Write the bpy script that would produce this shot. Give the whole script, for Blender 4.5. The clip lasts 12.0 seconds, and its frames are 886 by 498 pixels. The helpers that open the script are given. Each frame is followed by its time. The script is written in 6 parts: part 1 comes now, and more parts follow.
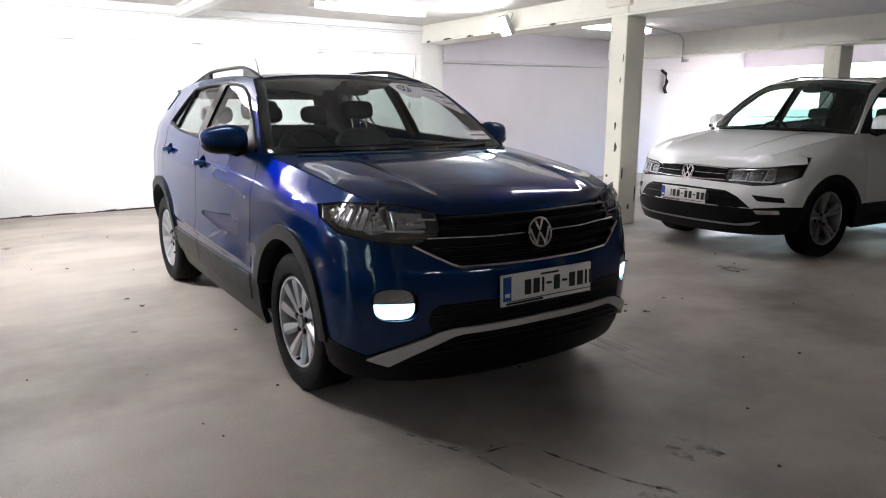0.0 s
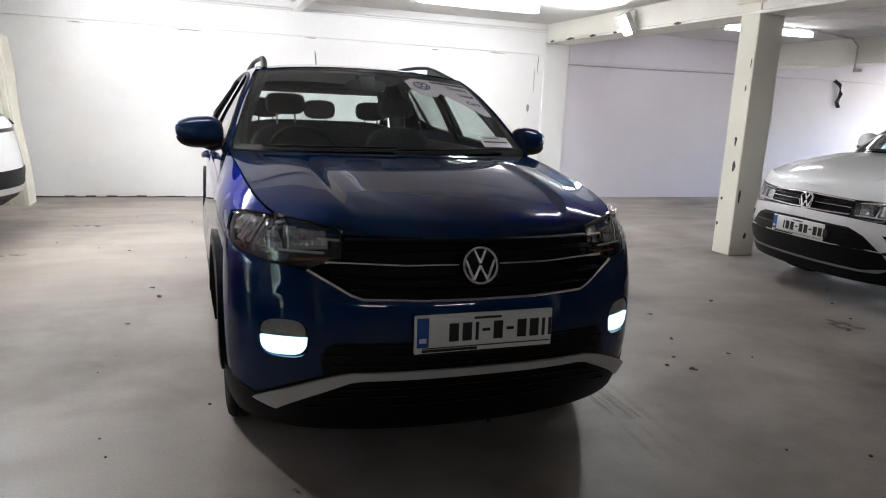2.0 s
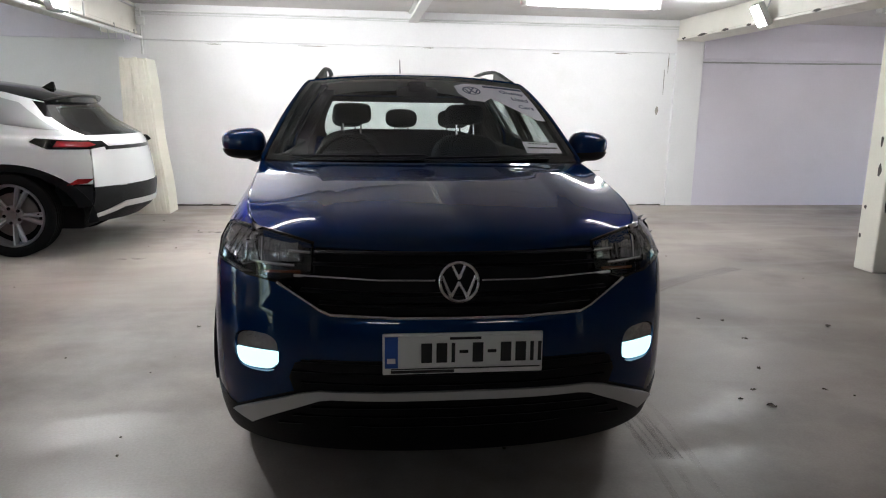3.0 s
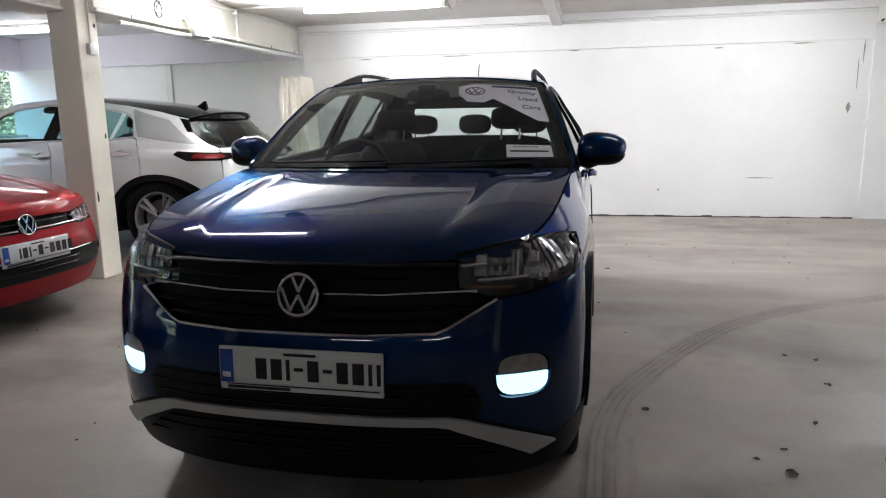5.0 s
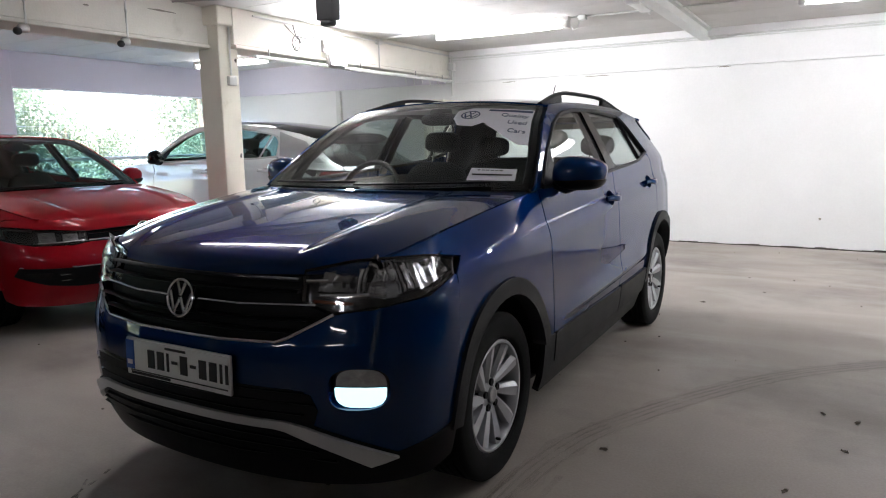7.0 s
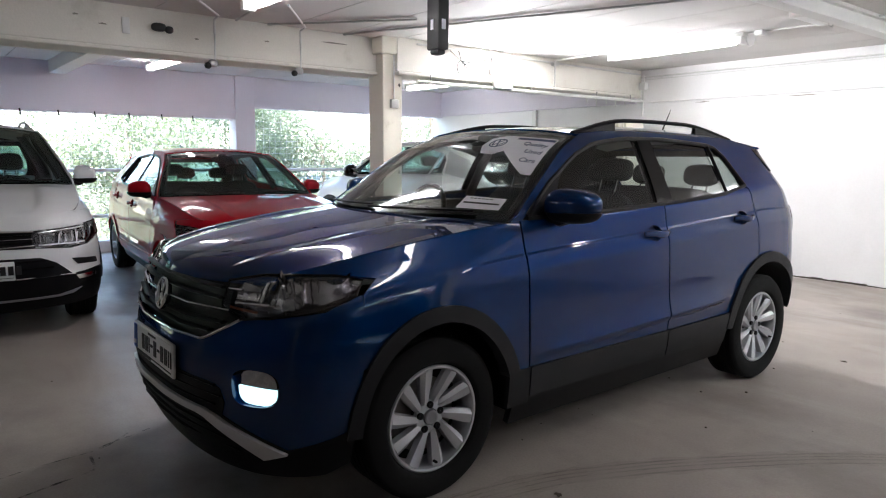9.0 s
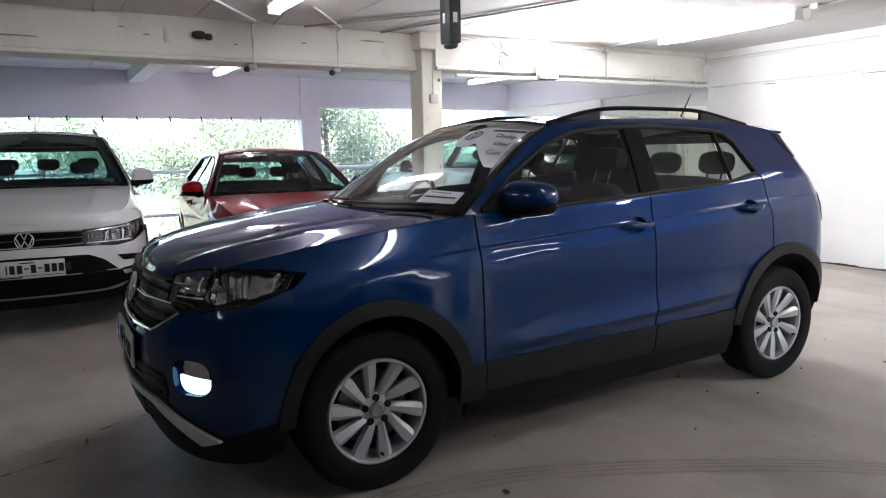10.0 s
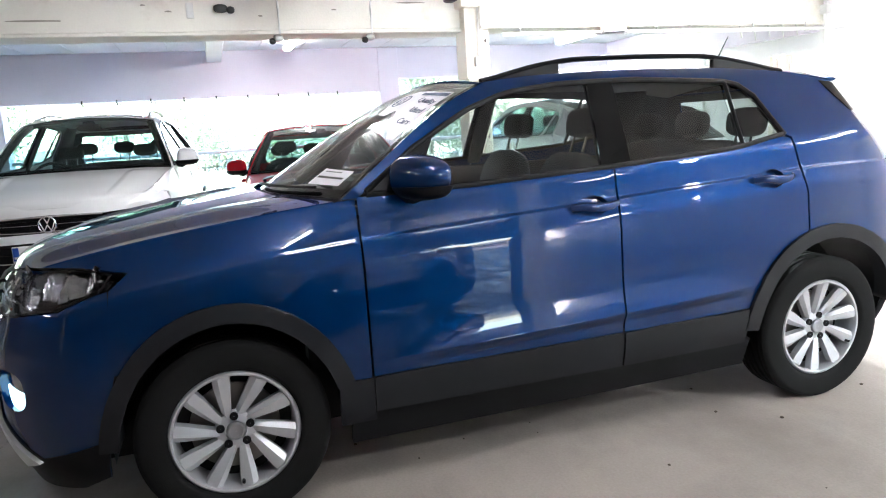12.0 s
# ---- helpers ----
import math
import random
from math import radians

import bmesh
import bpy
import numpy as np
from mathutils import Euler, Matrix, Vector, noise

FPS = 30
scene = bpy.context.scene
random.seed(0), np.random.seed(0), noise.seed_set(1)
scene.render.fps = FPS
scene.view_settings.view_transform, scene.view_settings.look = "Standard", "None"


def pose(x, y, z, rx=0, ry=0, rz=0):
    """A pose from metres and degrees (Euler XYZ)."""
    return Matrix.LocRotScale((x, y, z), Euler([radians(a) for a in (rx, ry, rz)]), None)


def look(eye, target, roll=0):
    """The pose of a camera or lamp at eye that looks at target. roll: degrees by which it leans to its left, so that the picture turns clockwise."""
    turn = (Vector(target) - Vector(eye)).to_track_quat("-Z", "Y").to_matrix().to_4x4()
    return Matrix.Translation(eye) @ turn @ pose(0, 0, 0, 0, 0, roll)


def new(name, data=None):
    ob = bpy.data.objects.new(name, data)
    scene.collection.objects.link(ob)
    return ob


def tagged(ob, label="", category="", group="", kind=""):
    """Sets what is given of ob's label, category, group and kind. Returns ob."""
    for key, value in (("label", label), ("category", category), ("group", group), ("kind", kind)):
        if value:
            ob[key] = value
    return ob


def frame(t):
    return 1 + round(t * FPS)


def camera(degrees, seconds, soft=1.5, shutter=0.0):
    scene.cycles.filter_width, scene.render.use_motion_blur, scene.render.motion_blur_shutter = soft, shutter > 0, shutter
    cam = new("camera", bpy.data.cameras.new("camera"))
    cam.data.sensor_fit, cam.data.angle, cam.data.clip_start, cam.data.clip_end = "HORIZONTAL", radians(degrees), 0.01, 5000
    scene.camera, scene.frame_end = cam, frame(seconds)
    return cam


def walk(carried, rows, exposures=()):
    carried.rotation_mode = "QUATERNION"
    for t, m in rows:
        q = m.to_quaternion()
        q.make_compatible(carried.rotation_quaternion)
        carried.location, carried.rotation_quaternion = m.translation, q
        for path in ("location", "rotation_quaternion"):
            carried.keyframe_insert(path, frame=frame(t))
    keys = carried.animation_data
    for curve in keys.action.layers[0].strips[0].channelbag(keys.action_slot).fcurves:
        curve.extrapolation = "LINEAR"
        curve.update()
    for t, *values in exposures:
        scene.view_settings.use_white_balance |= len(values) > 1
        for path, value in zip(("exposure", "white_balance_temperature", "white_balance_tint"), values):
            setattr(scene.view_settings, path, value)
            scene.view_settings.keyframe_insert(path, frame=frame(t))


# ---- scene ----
cam = camera(65.3, 12.0, soft=1.1)
METRES, EYE, TILT, LEAN, TURN = 8.0, 1.5, 0.0, 0.0, -35.6
PATH = [
    (0, (-1.963, -2.97, 1.318), (-0.871, -1.343, 0.916), 0.2),
    (0.5, (-1.732, -2.918, 1.328), (-0.715, -1.241, 0.936), -0.6),
    (1, (-1.437, -2.951, 1.336), (-0.559, -1.196, 0.947), 0.2),
    (1.5, (-1.19, -2.972, 1.338), (-0.428, -1.169, 0.928), -0.9),
    (2, (-0.922, -2.914, 1.331), (-0.246, -1.076, 0.924), 2.7),
    (2.5, (-0.651, -2.884, 1.329), (-0.127, -1.001, 0.904), -0.9),
    (3, (-0.305, -2.892, 1.338), (-0.072, -0.946, 0.938), 0.9),
    (3.2, (-0.223, -2.88, 1.334), (-0.018, -0.931, 0.935), 0.8),
    (4.8, (0.731, -2.667, 1.312), (0.375, -0.733, 0.945), -0.4),
    (5, (0.833, -2.631, 1.302), (0.422, -0.709, 0.93), -1.0),
    (5.5, (1.069, -2.544, 1.306), (0.528, -0.654, 0.937), 1.6),
    (6, (1.315, -2.445, 1.298), (0.656, -0.597, 0.909), -0.7),
    (6.5, (1.628, -2.389, 1.313), (0.766, -0.618, 0.966), 0.8),
    (6.7, (1.741, -2.366, 1.301), (0.831, -0.615, 0.972), -0.2),
    (8.3, (2.62, -1.905, 1.335), (1.255, -0.474, 1.031), 1.2),
    (8.5, (2.719, -1.836, 1.351), (1.321, -0.438, 1.048), 0.6),
    (9, (2.877, -1.61, 1.352), (1.323, -0.379, 1.091), 0.5),
    (9.5, (3.068, -1.355, 1.365), (1.446, -0.219, 1.086), 0.7),
    (10, (3.23, -1.093, 1.35), (1.514, -0.104, 1.073), -1.1),
    (10.5, (3.314, -0.893, 1.335), (1.557, 0.002, 1.002), -1.8),
    (11, (3.24, -0.598, 1.319), (1.465, 0.227, 0.91), -2.0),
    (11.5, (3.191, -0.291, 1.298), (1.379, 0.451, 0.891), -2.1),
    (12, (3.142, 0.027, 1.314), (1.266, 0.628, 0.967), -3.3),
]
walk(cam, [(t, look(eye, target, roll)) for t, eye, target, roll in PATH], [(0, 4.02, 6400, 10), (3, 3.55, 6300, 8), (6.5, 3.57, 6300, 9), (8.5, 3.68, 6350, 11), (9.5, 3.66, 6300, 11), (11, 4.43, 6150, 10), (12, 5.08, 6150, 8)])
SKY, SUN, TUBE, FLOOD = 0.15, 5.0, 2.0, 15.0
from mathutils.geometry import delaunay_2d_cdt

# ---- world, sun and lamps ----
world = bpy.data.worlds.new("sky")
scene.world = world
world.use_nodes = True
wn = world.node_tree.nodes
sky = wn.new("ShaderNodeTexSky")
sky.sky_type, sky.sun_disc = "NISHITA", False
sky.sun_elevation, sky.sun_rotation = radians(46), radians(149)
wn["Background"].inputs[1].default_value = SKY
world.node_tree.links.new(sky.outputs[0], wn["Background"].inputs[0])
sun_data = bpy.data.lights.new("sun", "SUN")
sun_data.energy, sun_data.angle, sun_data.color = SUN, radians(12), (1.0, 0.96, 0.9)
sun = new("sun", sun_data)
sun.matrix_world = look((15, -25, 30), (0, 0, 0))


# ---- materials ----
def nodes_of(m):
    m.use_nodes = True
    t = m.node_tree
    return t, t.nodes, t.links, t.nodes["Principled BSDF"]


def surface(name, colour, rough=0.5, metal=0.0, vary=0.15, scale=6.0, bump=0.1, fine=60.0, coat=0.0, stain=None, stain_at=(0.55, 0.7), stain_scale=1.2, spec=0.5):
    """A painted, cast or moulded surface with two scales of variation, a fine bump and an optional stain colour."""
    m = bpy.data.materials.new(name)
    t, n, l, b = nodes_of(m)
    co = n.new("ShaderNodeTexCoord")
    big = n.new("ShaderNodeTexNoise")
    big.inputs["Scale"].default_value, big.inputs["Detail"].default_value = scale, 6
    small = n.new("ShaderNodeTexNoise")
    small.inputs["Scale"].default_value, small.inputs["Detail"].default_value = fine, 4
    l.new(co.outputs["Object"], big.inputs["Vector"])
    l.new(co.outputs["Object"], small.inputs["Vector"])
    add = n.new("ShaderNodeMath")
    add.operation = "MULTIPLY_ADD"
    l.new(small.outputs[0], add.inputs[0])
    add.inputs[1].default_value = 0.4
    l.new(big.outputs[0], add.inputs[2])
    ramp = n.new("ShaderNodeValToRGB")
    ramp.color_ramp.elements[0].position, ramp.color_ramp.elements[1].position = 0.35, 1.05
    ramp.color_ramp.elements[0].color = (*[c * (1 - vary) for c in colour], 1)
    ramp.color_ramp.elements[1].color = (*[min(1, c * (1 + vary)) for c in colour], 1)
    l.new(add.outputs[0], ramp.inputs[0])
    out = ramp.outputs[0]
    if stain:
        s = n.new("ShaderNodeTexNoise")
        s.inputs["Scale"].default_value, s.inputs["Detail"].default_value = stain_scale, 8
        s.inputs["Roughness"].default_value = 0.62
        l.new(co.outputs["Object"], s.inputs["Vector"])
        r = n.new("ShaderNodeValToRGB")
        r.color_ramp.elements[0].position, r.color_ramp.elements[1].position = stain_at
        l.new(s.outputs[0], r.inputs[0])
        mix = n.new("ShaderNodeMix")
        mix.data_type = "RGBA"
        l.new(r.outputs[0], mix.inputs["Factor"])
        l.new(out, mix.inputs["A"])
        mix.inputs["B"].default_value = (*stain, 1)
        out = mix.outputs["Result"]
    l.new(out, b.inputs["Base Color"])
    rr = n.new("ShaderNodeMapRange")
    rr.inputs["To Min"].default_value, rr.inputs["To Max"].default_value = max(0.02, rough * 0.85), min(1, rough * 1.15)
    l.new(big.outputs[0], rr.inputs["Value"])
    l.new(rr.outputs[0], b.inputs["Roughness"])
    b.inputs["Metallic"].default_value = metal
    b.inputs["Coat Weight"].default_value = coat
    b.inputs["Coat Roughness"].default_value = 0.03
    b.inputs["Specular IOR Level"].default_value = spec
    if bump:
        bp = n.new("ShaderNodeBump")
        bp.inputs["Strength"].default_value, bp.inputs["Distance"].default_value = bump, 0.004
        l.new(small.outputs[0], bp.inputs["Height"])
        l.new(bp.outputs[0], b.inputs["Normal"])
    return m


def pane(name, tint, gloss=0.03):
    """Thin glass: clear with a tint, and a mirror that grows towards grazing angles."""
    m = bpy.data.materials.new(name)
    m.use_nodes = True
    n, l = m.node_tree.nodes, m.node_tree.links
    n.remove(n["Principled BSDF"])
    clear, shine, fres, mix = n.new("ShaderNodeBsdfTransparent"), n.new("ShaderNodeBsdfGlossy"), n.new("ShaderNodeLayerWeight"), n.new("ShaderNodeMixShader")
    clear.inputs[0].default_value = (*tint, 1)
    shine.inputs["Roughness"].default_value = gloss
    fres.inputs["Blend"].default_value = 0.5
    power, lift = n.new("ShaderNodeMath"), n.new("ShaderNodeMath")
    power.operation, lift.operation = "POWER", "MULTIPLY_ADD"
    power.inputs[1].default_value = 5.0
    lift.inputs[1].default_value, lift.inputs[2].default_value = 0.92, 0.08
    l.new(fres.outputs["Facing"], power.inputs[0])
    l.new(power.outputs[0], lift.inputs[0])
    l.new(lift.outputs[0], mix.inputs[0])
    l.new(clear.outputs[0], mix.inputs[1])
    l.new(shine.outputs[0], mix.inputs[2])
    l.new(mix.outputs[0], n["Material Output"].inputs[0])
    return m


def glow(name, colour, strength):
    m = bpy.data.materials.new(name)
    t, n, l, b = nodes_of(m)
    b.inputs["Base Color"].default_value = (0.8, 0.8, 0.8, 1)
    b.inputs["Emission Color"].default_value = (*colour, 1)
    b.inputs["Emission Strength"].default_value = strength
    return m


def floor_material():
    """Power-floated concrete with dark sweeping stains, tyre marks and a slight sheen."""
    m = surface("worn_concrete", (0.34, 0.30, 0.267), 0.5, vary=0.28, scale=0.7, bump=0.12, fine=90, stain=(0.14, 0.12, 0.11), stain_at=(0.48, 0.74), stain_scale=0.55)
    t, n, l, b = nodes_of(m)
    co = n["Texture Coordinate"]
    mp = n.new("ShaderNodeMapping")
    mp.inputs["Scale"].default_value = (0.5, 1.5, 1)
    mp.inputs["Rotation"].default_value = (0, 0, 0.35)
    l.new(co.outputs["Object"], mp.inputs[0])
    w = n.new("ShaderNodeTexNoise")
    w.inputs["Scale"].default_value, w.inputs["Detail"].default_value, w.inputs["Distortion"].default_value = 1.3, 7, 0.9
    l.new(mp.outputs[0], w.inputs["Vector"])
    r = n.new("ShaderNodeMapRange")
    r.inputs["From Min"].default_value, r.inputs["From Max"].default_value = 0.35, 0.7
    r.inputs["To Min"].default_value, r.inputs["To Max"].default_value = 0.36, 0.7
    b.inputs["Specular IOR Level"].default_value = 0.28
    l.new(w.outputs[0], r.inputs["Value"])
    l.new(r.outputs[0], b.inputs["Roughness"])
    return m


M_BLUE = surface("blue_metallic_paint", (0.0006, 0.0205, 0.088), 0.45, 0.62, 0.05, 3, 0.0, 900, coat=1.0, spec=0.0)
nodes_of(M_BLUE)[3].inputs["Specular Tint"].default_value = (0.2, 0.33, 0.5, 1)
nodes_of(M_BLUE)[3].inputs["Coat Roughness"].default_value = 0.012
M_WHITE_CAR = surface("white_car_paint", (0.78, 0.79, 0.80), 0.35, 0, 0.03, 3, 0.0, 300, coat=1.0)
M_RED_CAR = surface("red_car_paint", (0.32, 0.004, 0.012), 0.4, 0.1, 0.05, 3, 0.0, 300, coat=0.55, spec=0.05)
M_SILVER_CAR = surface("silver_roof_paint", (0.45, 0.46, 0.48), 0.35, 0.6, 0.04, 3, 0.0, 300, coat=1.0)
M_CLAD = surface("dark_grey_moulded_plastic", (0.0078, 0.0082, 0.0099), 0.5, 0, 0.12, 8, 0.25, 700, spec=0.22)
M_BLACK = surface("black_plastic", (0.0042, 0.0043, 0.0052), 0.45, 0, 0.15, 8, 0.15, 500, spec=0.16)
M_LAMPBOWL = surface("lamp_bowl_metal", (0.06, 0.06, 0.064), 0.2, 0.85, 0.25, 25, 0.2, 60)
M_GLOSSBLACK = surface("gloss_black_trim", (0.003, 0.003, 0.0034), 0.08, 0, 0.1, 8, 0.0, 300, spec=0.3)
M_SATIN = surface("satin_silver_plastic", (0.56, 0.56, 0.56), 0.42, 0.35, 0.06, 12, 0.05, 600)
M_CHROME = surface("chrome", (0.88, 0.88, 0.9), 0.14, 1.0, 0.03, 10, 0.0, 300)
M_ALLOY = surface("silver_alloy", (0.47, 0.48, 0.5), 0.36, 0.55, 0.05, 12, 0.0, 500, coat=0.3)
M_ALLOYDARK = surface("grey_alloy", (0.3, 0.3, 0.31), 0.35, 0.7, 0.06, 12, 0.03, 500)
M_RUBBER = surface("tyre_rubber", (0.006, 0.006, 0.006), 0.8, 0, 0.2, 10, 0.3, 250, spec=0.15)
M_DISC = surface("brushed_brake_steel", (0.22, 0.21, 0.2), 0.4, 0.9, 0.2, 20, 0.1, 300)
M_CLOTH = surface("dark_seat_cloth", (0.012, 0.0125, 0.014), 0.9, 0, 0.25, 14, 0.4, 500)
M_DASH = surface("dashboard_plastic", (0.011, 0.011, 0.012), 0.6, 0, 0.15, 9, 0.3, 400)
M_HEADLINING = surface("grey_headlining", (0.42, 0.42, 0.41), 0.9, 0, 0.08, 9, 0.3, 400)
M_GLASS = pane("clear_car_glass", (0.82, 0.885, 0.865), 0.008)
M_SIDEGLASS = pane("side_window_glass", (0.70, 0.76, 0.745), 0.006)
M_REARSIDE = pane("dimmed_rear_glass", (0.50, 0.555, 0.54), 0.006)
M_DARKGLASS = pane("tinted_car_glass", (0.34, 0.47, 0.46))
M_TEALGLASS = pane("green_tinted_glass", (0.62, 0.80, 0.78), 0.008)
M_LENS = pane("lamp_lens", (0.93, 0.94, 0.95), 0.01)
M_DARKLENS = surface("smoked_red_lens", (0.03, 0.006, 0.007), 0.12, 0, 0.1, 20, 0, 100, coat=0.6)
M_FLUTED = surface("fluted_reflector", (0.5, 0.5, 0.52), 0.07, 1.0, 0.3, 30, 0.35, 55)
M_DARKWALL = surface("unseen_wall_grey", (0.16, 0.155, 0.15), 0.9, 0, 0.2, 1.0, 0.4, 40)
M_REDLENS = surface("red_lamp_lens", (0.25, 0.008, 0.01), 0.1, 0, 0.1, 20, 0, 100, coat=1.0)
M_AMBER = surface("amber_reflector", (0.2, 0.06, 0.02), 0.2, 0, 0.1, 20, 0, 100, coat=0.8)
M_DRL = glow("daytime_lamp", (0.5, 0.9, 1.0), 0.15)
M_PLATE = surface("white_plate", (0.84, 0.84, 0.83), 0.35, 0, 0.03, 20, 0, 200)
M_PLATEBLUE = surface("plate_blue_band", (0.02, 0.09, 0.42), 0.4, 0, 0.05, 20, 0, 200)
M_INK = surface("black_ink", (0.012, 0.012, 0.012), 0.5, 0, 0.1, 20, 0, 200)
M_STICKER = surface("white_sticker", (0.84, 0.83, 0.88), 0.5, 0, 0.04, 20, 0, 200)
M_STICKERBLUE = surface("navy_sticker_print", (0.03, 0.05, 0.13), 0.5, 0, 0.05, 20, 0, 200)
M_FLOOR = floor_material()
M_WALL = surface("white_painted_block", (0.80, 0.79, 0.79), 0.75, 0, 0.06, 1.1, 0.3, 45, stain=(0.68, 0.67, 0.63), stain_at=(0.6, 0.9), stain_scale=0.9)
# pale paint with the lilac cast of skylight put into its colour
M_LILAC = surface("lilac_cast_concrete", (0.73, 0.69, 0.76), 0.75, 0, 0.06, 1.1, 0.3, 45, stain=(0.62, 0.58, 0.63), stain_at=(0.6, 0.9), stain_scale=0.9)
M_CEIL = surface("aged_white_ceiling", (0.62, 0.60, 0.58), 0.85, 0, 0.08, 0.8, 0.25, 60, stain=(0.40, 0.38, 0.34), stain_at=(0.58, 0.9), stain_scale=0.8)
M_BEAM = surface("cream_painted_beam", (0.76, 0.735, 0.67), 0.65, 0, 0.08, 1.6, 0.3, 60, stain=(0.50, 0.46, 0.38), stain_at=(0.6, 0.85), stain_scale=2.0)
M_COLUMN = surface("cream_painted_column", (0.74, 0.71, 0.62), 0.6, 0, 0.08, 2.0, 0.3, 60, stain=(0.45, 0.40, 0.30), stain_at=(0.64, 0.82), stain_scale=3.0)
M_STEEL = surface("white_painted_steel", (0.68, 0.68, 0.66), 0.45, 0, 0.08, 3, 0.1, 100)
M_GALV = surface("galvanised_steel", (0.45, 0.45, 0.44), 0.4, 0.7, 0.15, 6, 0.15, 120)
M_TUBE = glow("fluorescent_tube", (1.0, 0.965, 0.985), TUBE)
M_FLOOD = glow("flood_lamp_face", (0.95, 1.0, 0.97), 12.0)
M_CABLE = surface("black_cable", (0.015, 0.015, 0.015), 0.5, 0, 0.1, 20, 0, 200)
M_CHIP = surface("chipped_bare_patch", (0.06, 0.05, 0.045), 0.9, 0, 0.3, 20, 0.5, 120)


def mark_material(name, colour, cover, grain=(14.0, 0.42, 0.68)):
    """A worn mark on the floor: broken up by noise, the concrete shows through."""
    m = bpy.data.materials.new(name)
    t, n, l, b = nodes_of(m)
    b.inputs["Base Color"].default_value = (*colour, 1)
    b.inputs["Roughness"].default_value = 0.7
    co, tex, r, clear, mix = n.new("ShaderNodeTexCoord"), n.new("ShaderNodeTexNoise"), n.new("ShaderNodeMapRange"), n.new("ShaderNodeBsdfTransparent"), n.new("ShaderNodeMixShader")
    tex.inputs["Scale"].default_value, tex.inputs["Detail"].default_value = grain[0], 6
    r.inputs["From Min"].default_value, r.inputs["From Max"].default_value, r.inputs["To Max"].default_value = grain[1], grain[2], cover
    l.new(co.outputs["Object"], tex.inputs["Vector"])
    l.new(tex.outputs[0], r.inputs["Value"])
    l.new(r.outputs[0], mix.inputs[0])
    l.new(clear.outputs[0], mix.inputs[1])
    l.new(b.outputs[0], mix.inputs[2])
    l.new(mix.outputs[0], n["Material Output"].inputs[0])
    return m


M_MARK = mark_material("tyre_mark", (0.07, 0.062, 0.054), 0.13, (5.0, 0.3, 0.62))
M_FAINT = mark_material("faint_tyre_mark", (0.08, 0.07, 0.06), 0.12, (2.5, 0.25, 0.6))
M_CRACK = mark_material("floor_crack", (0.03, 0.025, 0.02), 1.0)
M_SPILL = mark_material("oily_stain", (0.06, 0.05, 0.045), 0.75)
M_LEAF = surface("dry_leaf", (0.05, 0.035, 0.02), 0.8, 0, 0.3, 30, 0.3, 200)
M_GROUND = surface("rough_ground", (0.09, 0.095, 0.07), 0.95, 0, 0.3, 1.0, 0.5, 30)
M_BARK = surface("bark", (0.13, 0.11, 0.085), 0.9, 0, 0.3, 8, 0.6, 60)


def leaf_material(name, colour):
    """Thin leaves: half of the light comes back, half goes through."""
    m = surface(name, colour, 0.55, 0, 0.45, 0.8, 0.2, 40)
    t, n, l, b = nodes_of(m)
    tr, mix = n.new("ShaderNodeBsdfTranslucent"), n.new("ShaderNodeMixShader")
    tr.inputs[0].default_value = (colour[0] * 1.5, colour[1] * 1.6, colour[2], 1)
    mix.inputs[0].default_value = 0.5
    l.new(b.outputs[0], mix.inputs[1])
    l.new(tr.outputs[0], mix.inputs[2])
    l.new(mix.outputs[0], n["Material Output"].inputs[0])
    return m


M_FOLIAGE = leaf_material("foliage", (0.135, 0.16, 0.135))
M_FOLIAGE_PALE = leaf_material("pale_foliage", (0.2, 0.22, 0.2))


# ---- mesh helpers ----
def link(name, me, material, parent=None, label=""):
    if material:
        me.materials.append(material)
    ob = new(name, me)
    if parent:
        ob.parent = parent
    if label:
        ob["label"] = label
    return ob


def part(name, bm, material, parent=None, label="", smooth=True):
    me = bpy.data.meshes.new(name)
    bmesh.ops.recalc_face_normals(bm, faces=bm.faces)
    bm.to_mesh(me)
    bm.free()
    if smooth:
        me.shade_smooth()
        me.set_sharp_from_angle(angle=radians(38))
    return link(name, me, material, parent, label)


def share(ob, m, parent=None, name=None):
    """Another object on the same mesh."""
    o = new(name or ob.name.split(".")[0], ob.data)
    if parent:
        o.parent = parent
    o.matrix_local = m
    return o


def empty(name, m=Matrix()):
    e = new(name)
    e.matrix_world = m
    return e


def box(bm, x0, x1, y0, y1, z0, z1, bevel=0.0, m=Matrix(), seg=2):
    g = bmesh.ops.create_cube(bm, size=1, matrix=Matrix.LocRotScale(((x0 + x1) / 2, (y0 + y1) / 2, (z0 + z1) / 2), None, (abs(x1 - x0), abs(y1 - y0), abs(z1 - z0))))
    vs = g["verts"]
    if bevel:
        es = list({e for v in vs for e in v.link_edges})
        vs = [v for f in bmesh.ops.bevel(bm, geom=es, offset=bevel, segments=seg, profile=0.5, affect="EDGES")["faces"] for v in f.verts] + [v for v in vs if v.is_valid]
        vs = list(set(vs))
    bmesh.ops.transform(bm, matrix=m, verts=vs)
    return vs


def block(*args, **kw):
    bm = bmesh.new()
    box(bm, *args, **kw)
    return bm


